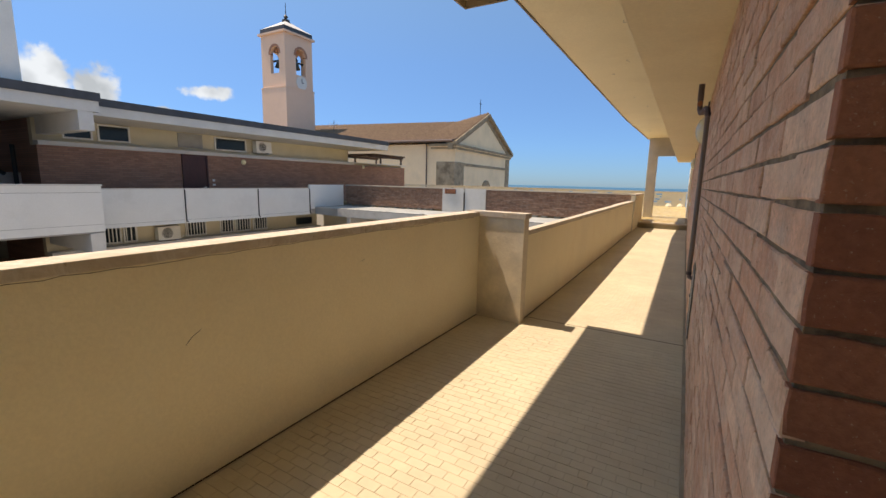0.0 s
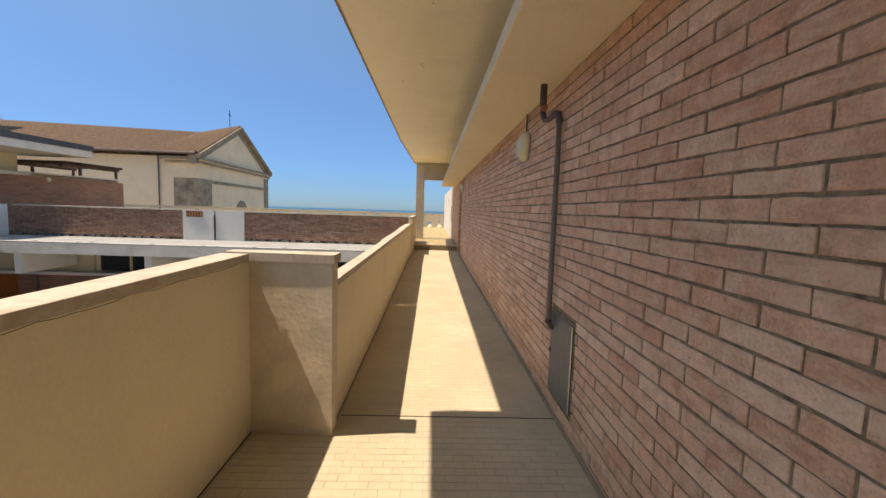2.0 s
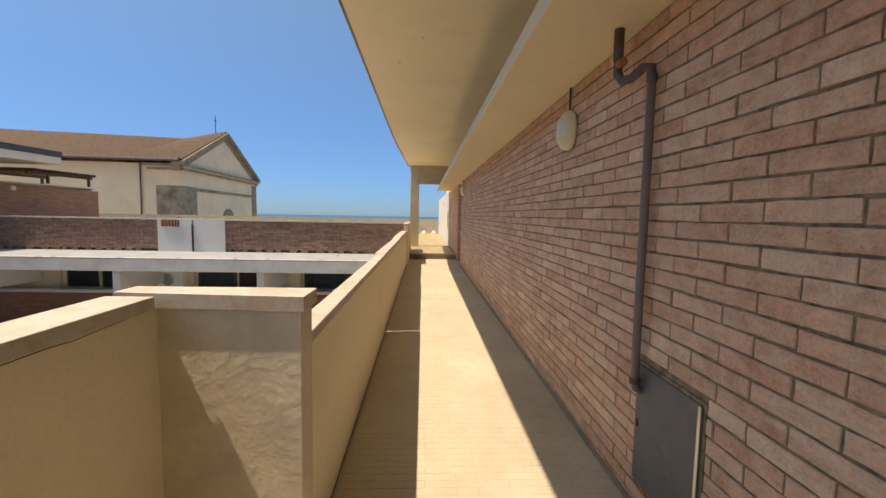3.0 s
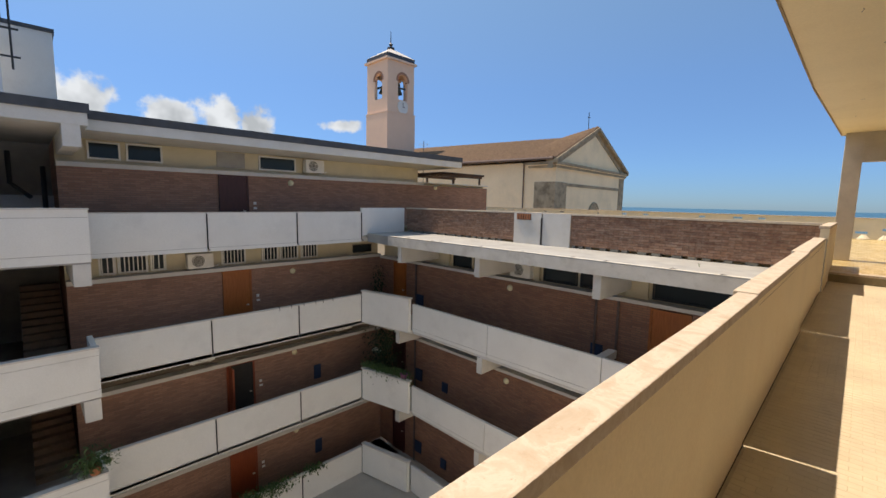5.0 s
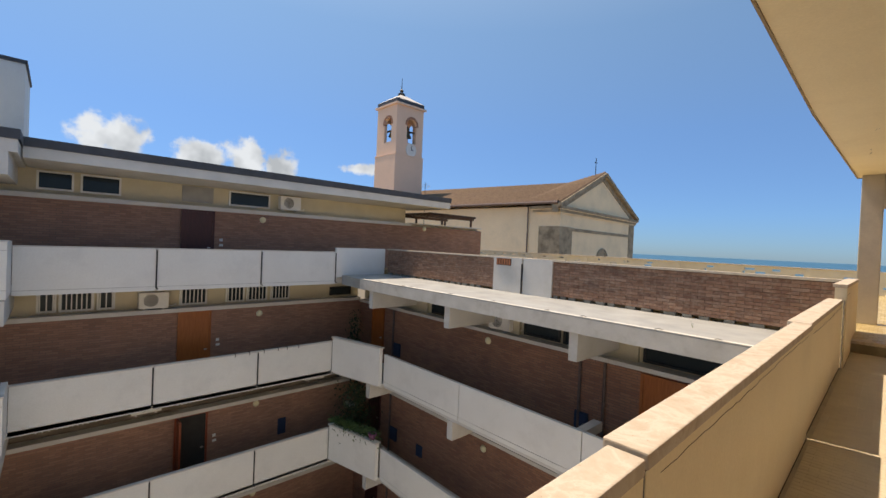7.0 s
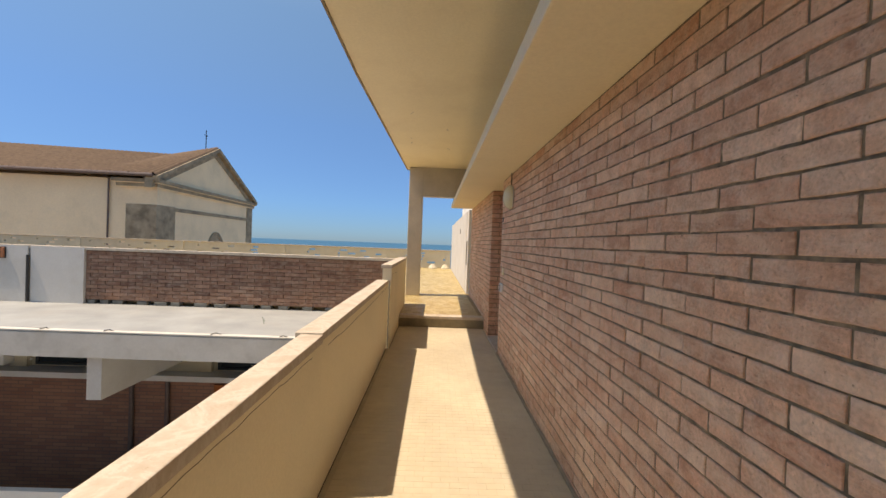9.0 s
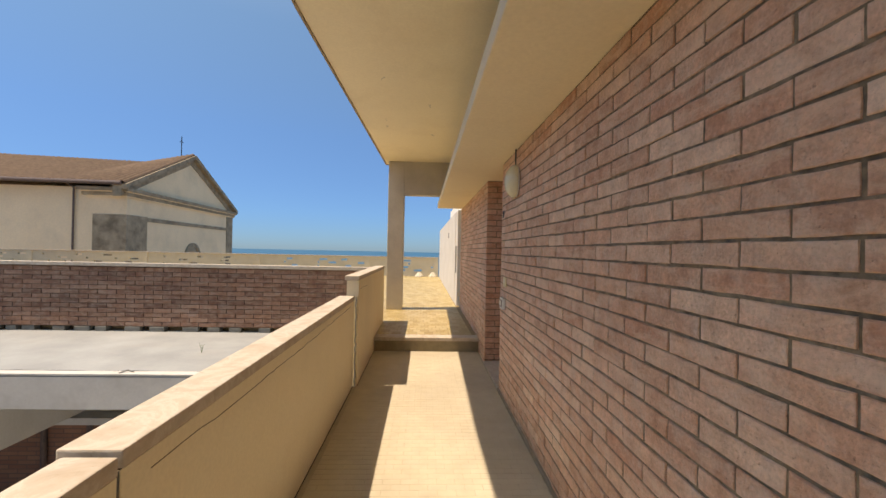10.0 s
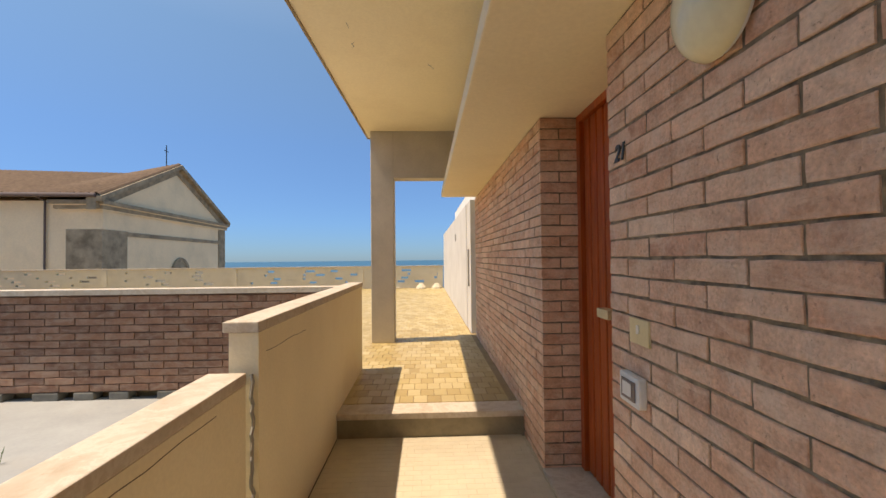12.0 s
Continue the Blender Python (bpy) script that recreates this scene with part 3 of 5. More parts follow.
DOORS = [(M_MAROON, "maroon flat door"), (M_ORANGE, "orange varnished flat door"), (M_RED, "open red brown flat door onto a dark hall"), (M_RED, "red brown flat door")]
LEDGE_Z = (2.19, -1.23, -4.75, -8.22)
PANEL_Z = ((-0.3, 0.9), (-3.73, -2.51), (-7.09, -5.84), (-10.45, -9.22))
for k, z in enumerate(ZG):
    zl, (p0, p1) = LEDGE_Z[k], PANEL_Z[k]
    yend = 26.2 if k == 0 else 18.4
    block("wall", (XW - 0.3, XW, 7.25, yend, z, zl), M_BRICK_W, west, "brown brick wall under the clerestory")
    block("ledge", (XW - 0.3, XW + 0.14, 7.25, 21.0 if k == 0 else 18.3, zl, zl + 0.13), M_WHITE2, west, "white concrete ledge")
    block("clerestory", (XW - 0.5, XW - 0.25, 7.25, 20.9 if k == 0 else 18.4, zl, z + 3.38), M_BEIGE if k < 2 else M_RENDER_SHADE, west, "beige rendered clerestory wall" if k < 2 else "rendered clerestory wall coloured dark brown for gallery shade")
    if k:
        block("gallery_slab", (XW, XG, 7.6, 18.35, z - 0.16, z), M_WHITE2, west, "white gallery slab")
    else:
        block("gallery_slab", (XW, XG - 0.1, 7.6, 18.35, z - 0.2, z + 0.01), M_WHITE2, west, "white gallery slab")
    flat_door(west, "y", 11.4, 12.4, z, zl - z - 0.002, XW, DOORS[k][0], DOORS[k][1], dark=(k == 2))
    ys = (7.62, 10.53, 13.46, 16.2)
    for a, b in zip(ys, ys[1:]):
        groove_panel(west, (XG - 0.09, XG, a + 0.012, b - 0.012, p0, p1), 0, (0.12,))
        bm = bmesh.new()
        tube(bm, [(XG + 0.02, b, p1 - 0.02), (XG + 0.02, b, p0 + 0.1), (XG + 0.07, b + 0.03, p0 + 0.05)], 0.022, 6)
        part("joint_pipe", bm, M_BLACK, west)
    block("parapet_rim", (XG - 0.12, XG + 0.02, 7.62, 16.2, p1, p1 + 0.03), M_WHITE2, west)
block("corner_panel", (XG - 0.09, XG, 16.21, 18.46, -0.05, 1.08), M_WHITE, west, "white return parapet panel")
block("roof", (-27.0, -15.03, 7.77, 21.8, 3.03, 3.3), M_WHITE2, west, "white roof slab")
block("flashing", (-27.0, -15.0, 7.77, 21.83, 3.3, 3.52), M_BITUMEN, west, "dark bitumen roof edge")
for a, b, z0, z1 in ((7.95, 8.74, 2.45, 2.98), (8.88, 9.83, 2.45, 3.0), (12.9, 14.35, 2.45, 2.98)):
    window(west, "y", a, b, z0, z1, XW - 0.25)
block("shutter", (XW - 0.26, XW - 0.22, 11.45, 12.4, 2.46, 3.0), M_GREY, west, "closed grey shutter")
for k in (1, 2, 3):
    z = LEDGE_Z[k] + (0.22 if k == 1 else 0.36)
    for a, b, n in ((8.02, 8.44, 3), (8.48, 9.27, 7), (9.33, 9.77, 3), (11.47, 12.31, 7), (12.91, 13.55, 5), (13.61, 14.37, 6), (14.49, 15.24, 6)):
        window(west, "y", a, b, z - 0.03, z + 0.6, XW - 0.25, n, label="barred clerestory window")
window(west, "y", 17.0, 18.0, ZG[1] + 2.6, ZG[1] + 2.95, XW - 0.25, 0, M_BLACK)

# stair block
for k, z in enumerate((-0.1, -3.52, -6.83, -10.25)):
    groove_panel(west, (XS - 0.12, XS, 4.95, 7.62, z - 0.12, z + 1.14), 0, (0.2, 1.08), "balcony", "white stair balcony parapet")
    block("balcony_rim", (XS - 0.16, XS + 0.03, 4.93, 7.64, z + 1.14, z + 1.18), M_WHITE2, west)
    block("balcony_side", (-15.4, XS - 0.12, 7.5, 7.62, z - 0.12, z + 1.14), M_WHITE, west)
    block("landing", (-21.0, XS - 0.02, 5.0, 7.6, z - 0.16, z - 0.12), M_GREY, west, "grey landing slab")
    block("bracket", (-17.0, XS + 0.0, 7.27, 7.6, z - 0.7, z - 0.16), M_WHITE2, west, "white cantilever bracket")
    flat_door(west, "x", -16.6, -15.75, z - 0.1, 2.1, 5.32, M_DARK if k == 0 else M_RED, "stair hall door")
    block("wall_niche", (-15.45, -15.05, 5.3, 5.33, z + 0.1, z + 2.0), M_BLUE, west, "blue grey cupboard door in the stair hall")
    if k:
        for i in range(12):
            block("stair_step", (-17.0 - 0.27 * (i + 1), -17.0 - 0.27 * i, 6.25, 7.2, z - 0.12, z + 0.17 * (i + 1) - 0.12), M_STAIR, west, "brown stone stair step")
    if k == 0:
        bm = bmesh.new()
        tube(bm, [(-18.3, 6.3, 2.6), (-18.3, 6.3, 1.7), (-17.9, 6.7, 1.3)], 0.06, 8)
        tube(bm, [(-18.1, 7.0, 2.2), (-18.1, 7.0, 0.6)], 0.06, 8)
        part("stair_rail", bm, M_BLACK, west, "dark stair rail")
        block("stair_soffit", (-18.9, -18.4, 5.4, 7.2, 0.9, 1.35), M_WHITE2, west)
block("stair_back", (-21.2, -21.0, 5.1, 7.6, -10.5, 3.1), M_GREY, west)
block("stair_north_wall", (-21.0, -17.31, 7.27, 7.6, -10.5, 3.0), M_BRICK_W, west)
block("stair_south_wall", (-21.0, XT, 5.12, 5.3, -10.5, 3.0), M_WHITE2, west)
block("white_wall", (-19.0, XT, 3.1, 5.12, -10.5, 6.22), M_WHITE, west, "white rendered stair wall with chipped patches")
block("tower_wall", (-19.0, XT, 5.12, 6.34, 3.5, 6.22), M_WHITE, west, "white lift tower wall")
block("tower_cornice", (-19.2, XT + 0.1, 2.9, 6.4, 6.22, 6.36), M_WHITE2, west)
block("tower_roof", (-19.25, XT + 0.13, 2.87, 6.43, 6.36, 6.5), M_BITUMEN, west, "dark roof edge")
block("roof_block", (-23.0, -20.0, 5.4, 7.55, 3.48, 6.55), M_WHITE, west, "white rendered roof block")
block("roof_block_cap", (-23.0, -19.95, 5.35, 7.6, 6.55, 6.67), M_BITUMEN, west)
block("stair_roof", (-20.0, XS + 0.08, 4.86, 7.74, 3.0, 3.28), M_WHITE2, west, "white stair roof slab")
block("stair_flashing", (-20.0, XS + 0.12, 4.82, 7.78, 3.28, 3.5), M_BITUMEN, west, "dark bitumen edge")
block("bracket", (-17.0, XS + 0.06, 7.27, 7.6, 2.5, 3.0), M_WHITE2, west, "white cantilever bracket")
bm = bmesh.new()
tube(bm, [(XT + 0.05, 5.08, 1.08), (XT + 0.05, 5.08, 1.9)], 0.035, 8)
lathe(bm, [(0.0, 0.0), (0.09, 0.02), (0.09, 0.1), (0.0, 0.13)], (XT + 0.08, 5.04, 1.9))
part("vent_pipe", bm, M_GREY, west, "grey weathered vent pipe")
for y, z, w, h in ((3.65, 2.0, 0.5, 0.07), (3.45, 1.95, 0.16, 0.03), (5.0, 1.6, 0.08, 0.5), (4.0, 2.65, 0.06, 0.06), (3.3, 1.6, 0.03, 0.2)):
    bm = bmesh.new()
    lathe(bm, [(0.0, 0.006), (w / 2 * 0.8, 0.005), (w / 2, 0.0)], (XT, y, z), "x", 9, 1.0)
    for v in bm.verts:
        v.co.z = z + (v.co.z - z) * h / w * (1 + 0.4 * math.sin(37 * v.co.y))
        v.co.y = v.co.y + 0.03 * math.sin(23 * v.co.z + w)
    part("chipped_patch", bm, M_GREY, west, "bare chipped plaster patch")
# brick wing
block("wing_wall", (-20.0, XT - 0.05, -14.0, 3.1, -10.5, 3.0), M_BRICK_WING, west, "plain brown brick wing")
block("wing_roof", (-26.0, XT + 0.2, -14.0, 3.1, 3.0, 3.22), M_WHITE2, west, "white wing roof slab")
block("wing_flashing", (-26.0, XT + 0.24, -14.0, 3.1, 3.22, 3.46), M_BITUMEN, west)


def roof_frame(x0, x1, y0, y1, z0, z1):
    """White open roof frame with dark capping and clothes lines."""
    f = thing("roof_frame", (x0, y0, 3.44), "white concrete open frame with dark capping on the brick wing roof", "roof frame")
    for a in (x0, x1):
        block("beam", (a - 0.12, a + 0.12, y0, y1, z1 - 0.5, z1 - 0.12), M_WHITE2, f)
        block("capping", (a - 0.15, a + 0.15, y0 - 0.27, y1, z1 - 0.12, z1), M_BITUMEN, f)
        for b in (y0,) if a == x1 else (y0, y1 - 0.25):
            block("post", (a - 0.12, a + 0.12, b, b + 0.22, z0, z1 - 0.5), M_WHITE2, f)
    block("beam", (x0 + 0.12, x1 - 0.12, y0, y0 + 0.24, z1 - 0.5, z1 - 0.12), M_WHITE2, f)
    block("capping", (x0 + 0.15, x1 - 0.15, y0 - 0.27, y0 + 0.28, z1 - 0.12, z1), M_BITUMEN, f)
    for h in (0.22, 0.4, 0.62):
        bm = bmesh.new()
        tube(bm, [(x1, y0, z0 + h), (x1, y1, z0 + h)], 0.012, 5)
        part("clothes_line", bm, M_WHITEPL, f)
    return f


roof_frame(-17.45, -14.32, 0.75, 3.08, 3.46, 4.89)
structure(block("ground", (-17.0, -1.55, -14.0, 18.35, -10.8, -10.4), M_PAVE), "grey courtyard paving", "ground")
structure(block("courtyard_wall_south", (-17.0, -1.55, -14.2, -14.0, -10.8, 3.4), M_WHITE), "plain white wall closing the courtyard", "wall")

west.location.x -= 0.07
west.location.y += 0.07

# ---- north building ----
north = thing("apartment_building", (-8, 20, -10.4), "brown brick north range with white access galleries and a roof terrace", "building")
YN, YG, YS, YT = 18.42, 17.0, 16.32, 18.57
bm = bmesh.new()
prism(bm, [(-13.7, YS), (-1.56, YS), (-1.56, YT + 0.1), (-15.3, YT + 0.1), (-15.3, 16.5)], 2, -0.3, 0.04)
part("roof_slab", bm, M_CONCRETE, north, "weathered pale concrete roof slab")
block("slab_fascia", (-13.69, -1.56, YS - 0.012, YS - 0.002, -0.3, 0.025), M_FASCIA, north, "weathered white painted slab edge")
block("edge_lip", (-13.69, -1.56, YS - 0.012, YS + 0.1, 0.042, 0.06), M_FASCIA, north, "thin raised lip along the slab edge")
rng = random.Random(17)
bm = bmesh.new()
tube(bm, [(-13.6 + i * 0.2, YS + 0.13 + rng.uniform(-0.02, 0.02), 0.045) for i in range(60)], 0.009, 5)
part("roof_seam", bm, M_BITUMEN, north, "ragged dark seam along the slab edge")
for i in range(9):
    x = -13.0 + i * 1.27 + rng.uniform(-0.5, 0.5)
    bm = bmesh.new()
    tube(bm, [(x, YS + 0.02, 0.062), (x + 0.05, YS + 0.05 + rng.uniform(-0.03, 0.03), 0.078), (x + rng.uniform(0.08, 0.16), YS + 0.06, 0.06)], 0.007, 5)
    part("loose_scrap", bm, M_DRAIN if i % 3 else M_BITUMEN, north, "curled scrap of old roofing")
for x in (-13.15, -9.35, -5.5, -1.75):
    block("fin", (x - 0.1, x + 0.1, YS + 0.12, YN, -0.92, -0.3), M_WHITE2, north, "white cantilever fin")
for k in (1, 2, 3):
    z = (0, -3.6, -6.93, -10.3)[k]
    block("wall", (-17.0, -1.56, YN, YN + 0.3, z, z + 2.32), M_BRICK_N, north, "dark brown brick wall")
    block("ledge", (-16.85, -1.56, YN - 0.16, YN + 0.3, z + 2.32, z + 2.42), M_WHITE2, north, "white concrete ledge")
    block("clerestory", (-17.0, -1.56, YN + 0.22, YN + 0.42, z + 2.42, z + 3.4), M_BEIGE, north, "beige clerestory wall")
    block("gallery_slab", (-13.0, -1.56, YG + 0.02, YN, z - 0.14, z), M_WHITE2, north, "white gallery slab")
    xs = (-13.04, -9.3, -5.5, -1.6)
    for a, b in zip(xs, xs[1:]):
        groove_panel(north, (a + 0.012, b - 0.012, YG, YG + 0.1, z - 0.05, z + 1.03), 1, (0.12,))
    for x in (-13.75, -9.6, -5.8):
        block("fin", (x - 0.1, x + 0.12, YG - 0.02 if x > -13 else YG - 0.15, YN, z - 0.68, z - 0.14), M_WHITE2, north, "white cantilever fin")
    bm = bmesh.new()
    prism(bm, [(XG, 16.24), (-13.02, 16.8), (-13.02, 16.93), (XG, 16.36)], 2, z - 0.05, z + 1.25)
    part("corner_panel", bm, M_WHITE, north, "white slanting corner parapet")
    bm = bmesh.new()
    prism(bm, [(XG - 0.04, 16.2), (-12.98, 16.76), (-12.98, 16.97), (XG - 0.04, 16.4)], 2, z + 1.25, z + 1.3)
    part("corner_rim", bm, M_WHITE2, north)
    bm = bmesh.new()
    prism(bm, [(XG, 16.36), (-13.02, 16.93), (-13.02, YN), (XG, YN)], 2, z - 0.14, z)
    part("corner_slab", bm, M_WHITE2, north)
    flat_door(north, "x", -4.85, -3.85, z, 2.25, YN, (M_RED, M_ORANGE, M_RED, M_RED)[k], "varnished flat door in the brick wall")
    flat_door(north, "x", -15.95, -15.1, z, 2.25, YN, M_ORANGE if k == 1 else M_MAROON, "varnished flat door in the corner")
    for a, b in ((-12.4, -11.4), (-11.3, -10.1), (-8.3, -7.1), (-7.0, -6.0), (-4.9, -2.2)):
        window(north, "x", a, b, z + 2.46, z + 3.2, YN + 0.22, 0, M_BLACK, "dark framed clerestory window")
    for x in (-14.4, -6.35, -5.7):
        bm = bmesh.new()
        tube(bm, [(x, YN - 0.05, z), (x, YN - 0.05, z + 2.3)], 0.04, 8)
        part("downpipe", bm, M_PIPE, north, "dark brown downpipe")
    block("meter_cupboard", (-6.45, -6.1, YN - 0.06, YN, z + 0.4, z + 0.88), M_BLUE, north, "dark blue meter cupboard door")
    block("meter_cupboard", (-14.35, -13.95, YN - 0.06, YN, z + 0.5, z + 1.0), M_BLUE, north, "dark blue meter cupboard door")
    if k > 1:
        block("meter_cupboard", (-12.7, -12.4, YN - 0.06, YN, z + 0.5, z + 0.9), M_BLUE, north, "dark blue meter cupboard door")
    for a, b in ((-11.38, -11.32), (-8.75, -8.42), (-6.0, -5.0), (-13.4, -12.6)):
        block("clerestory_pier", (a, b, YN + 0.12, YN + 0.22, z + 2.42, z + 3.3), M_BEIGE, north, "beige rendered pier between the windows")
    if k == 1:
        block("partition_top", (-5.72, -5.5, YG + 0.1, 17.95, z + 0.78, z + 1.0), M_WHITE2, north, "white cross beam behind the gallery parapet")
structure(block("north_core", (-17.0, -1.56, YN + 0.42, 31.0, -10.6, -0.12), M_BEIGE), "plain body of the north range", "wall")

terrace_wall = structure(block("terrace_wall_north", (-15.25, -1.45, YT + 0.012, YT + 0.12, 0.115, 1.045), M_MORTAR3), "brown brick terrace parapet over open drainage gaps", "wall")
# Near-black sheet added to give the drainage gaps their shade.
structure(block("drain_gap_shade", (-15.25, -1.56, YT + 0.28, YT + 0.31, -0.1, 0.12), M_DARK), "near-black sheet standing in for shade in the drainage gaps", "wall")
structure(block("coping", (-15.27, -1.45, YT - 0.04, YT + 0.16, 1.045, 1.095), M_CAP), "thin stone coping on the brick terrace parapet", "coping")
for a, b in ((-9.5, -8.43), (-8.38, -7.4)):
    structure(block("rendered_panel", (a, b, YT - 0.05, YT + 0.012, 0.04, 1.085), M_WHITE2), "pale rendered panel in the terrace parapet", "wall")

# ---- church and bell tower ----
church = thing("church", (-21.8, 42.15, -10.4), "pale plastered church with brown clay tile roof and stone trim", "church")
church.rotation_euler = (0, 0, radians(4.1))
bpy.context.view_layer.update()


def church_part(name, bm, mat, label=""):
    """Church parts are drawn about its own near corner."""
    ob = part(name, bm, mat, None, label)
    ob.parent = church
    return ob


CW, CEH, CAH = 20.6, 16.1, 20.35   # width, eaves and apex above the ground
bm = bmesh.new()
prism(bm, [(0.9, 0), (CW, 0), (CW, CEH - 0.3), (CW / 2, CAH - 0.5), (0.9, CEH - 0.1)], 0, -1.5, -0.45)
box(bm, -6.0, -1.5, 0.9, CW, 0, CEH - 0.3)
church_part("front_wall", bm, M_CHURCH)
bm = bmesh.new()
prism(bm, [(1.0, 0), (CW - 0.2, 0), (CW - 0.2, CEH - 0.3), (CW / 2, CAH - 1.2), (1.0, CEH - 0.3)], 0, -40.0, -6.0)
church_part("nave_wall", bm, M_CHURCH)


def tiled_slope(x0, x1, ridge0, ridge1, side):
    """A roof slope of clay tiles in rows of rolls, from the ridge to the eaves."""
    bm = bmesh.new()
    n = int(abs(x1 - x0) / 0.4)
    y_r, y_e = CW / 2, (0.1 if side < 0 else CW + 0.5)
    cols = []
    for i in range(n * 4 + 1):
        t = i / (n * 4)
        x = x0 + (x1 - x0) * t
        zr = ridge0 + (ridge1 - ridge0) * t
        h = 0.17 * abs(math.sin(math.pi * i / 4))
        cols.append([bm.verts.new((x, y_r + (y_e - y_r) * s, zr + (CEH + 0.0 - zr) * s + h)) for s in (0, 0.25, 0.5, 0.75, 1)])
    for a, b in zip(cols, cols[1:]):
        for j in range(4):
            bm.faces.new((a[j], b[j], b[j + 1], a[j + 1]) if side > 0 else (a[j + 1], b[j + 1], b[j], a[j]))
    bmesh.ops.recalc_face_normals(bm, faces=bm.faces)
    church_part("roof", bm, M_ROOFTILE, "brown clay tile roof slope")


for side in (-1, 1):
    tiled_slope(-0.1, -4.4, CAH, CAH - 0.95, side)
    tiled_slope(-4.4, -40.0, CAH - 0.95, CAH - 0.4, side)
# raking cornices, main cornice, frieze band, corner stones
for side in (0, 1):
    y_e = 0.1 if side == 0 else CW + 0.5
    for name, x0, x1, d0, d1, mat in (("raking_cornice", -0.9, 0.05, -0.42, -0.06, M_STONE), ("raking_moulding", -0.9, -0.35, -0.95, -0.42, M_STONE)):
        bm = bmesh.new()
        prism(bm, [(y_e, CEH + d0), (CW / 2, CAH + d0), (CW / 2, CAH + d1), (y_e, CEH + d1)], 0, x0, x1)
        church_part(name, bm, mat)
for name, dims, mat in (
        ("cornice", (-3.4, 0.0, 0.3, CW + 0.45, CEH - 0.55, CEH - 0.3), M_STONE),
        ("cornice", (-3.2, -0.2, 0.55, CW + 0.25, CEH - 0.85, CEH - 0.55), M_STONE),
        ("cornice_fillet", (-3.3, -0.1, 0.42, CW + 0.35, CEH - 0.62, CEH - 0.555), M_CHURCH),
        ("cornice_fillet", (-3.0, -0.3, 0.68, CW + 0.15, CEH - 0.97, CEH - 0.855), M_CHURCH),
        ("frieze", (-2.8, -0.38, 0.83, 1.2, CEH - 2.2, CEH - 0.85), M_CHURCH),
        ("string_course", (-0.5, -0.36, 3.4, CW - 1.5, CEH - 2.55, CEH - 2.25), M_STONE),
        ("corner_stone", (-2.6, -0.38, 0.8, 3.4, 5.0, CEH - 2.2), M_STONE),
        ("corner_stone", (-3.0, -0.38, CW - 1.6, CW + 0.1, 5.0, CEH - 0.85), M_STONE)):
    bm = bmesh.new()
    box(bm, *dims)
    church_part(name, bm, mat)
bm = bmesh.new()
lathe(bm, [(0.0, 0.12), (1.25, 0.12), (1.25, 0.0), (1.6, 0.0), (1.6, 0.18), (1.25, 0.18)], (-0.47, 10.9, 10.4), "x", 28)
church_part("arch_surround", bm, M_STONE, "stone arched window surround")
bm = bmesh.new()
lathe(bm, [(0.0, 0.0), (1.2, 0.0), (1.2, 0.05), (0.0, 0.05)], (-0.41, 10.9, 10.4), "x", 28)
church_part("arch_window", bm, M_DARK, "dark arched window")
bm = bmesh.new()
tube(bm, [(-3.85, 0.78, 2), (-3.85, 0.78, CEH - 0.35), (-3.85, 0.0, CEH - 0.1)], 0.065, 8)
tube(bm, [(-40, 0.0, CEH - 0.03), (-0.3, 0.0, CEH - 0.03)], 0.14, 8)
church_part("gutter", bm, M_PIPE, "dark gutter and downpipe")
bm = bmesh.new()
box(bm, -1.33, -1.27, CW / 2 - 0.03, CW / 2 + 0.03, CAH - 0.8, CAH + 1.7)
box(bm, -1.33, -1.27, CW / 2 - 0.3, CW / 2 + 0.3, CAH + 1.15, CAH + 1.21)
church_part("cross", bm, M_BLACK, "dark iron cross")

TX, TY, TS = -50.2, 44.6, 2.35
tower = thing("bell_tower", (TX, TY, -10.4), "pinkish plastered bell tower with arched openings, clock and pale cap", "bell tower")
block("shaft", (TX - TS - 0.12, TX + TS + 0.12, TY - TS - 0.12, TY + TS + 0.12, -10.4, 13.4), M_TOWER, tower)
block("string_course", (TX - TS - 0.16, TX + TS + 0.16, TY - TS - 0.16, TY + TS + 0.16, 13.4, 13.55), M_TOWER, tower)


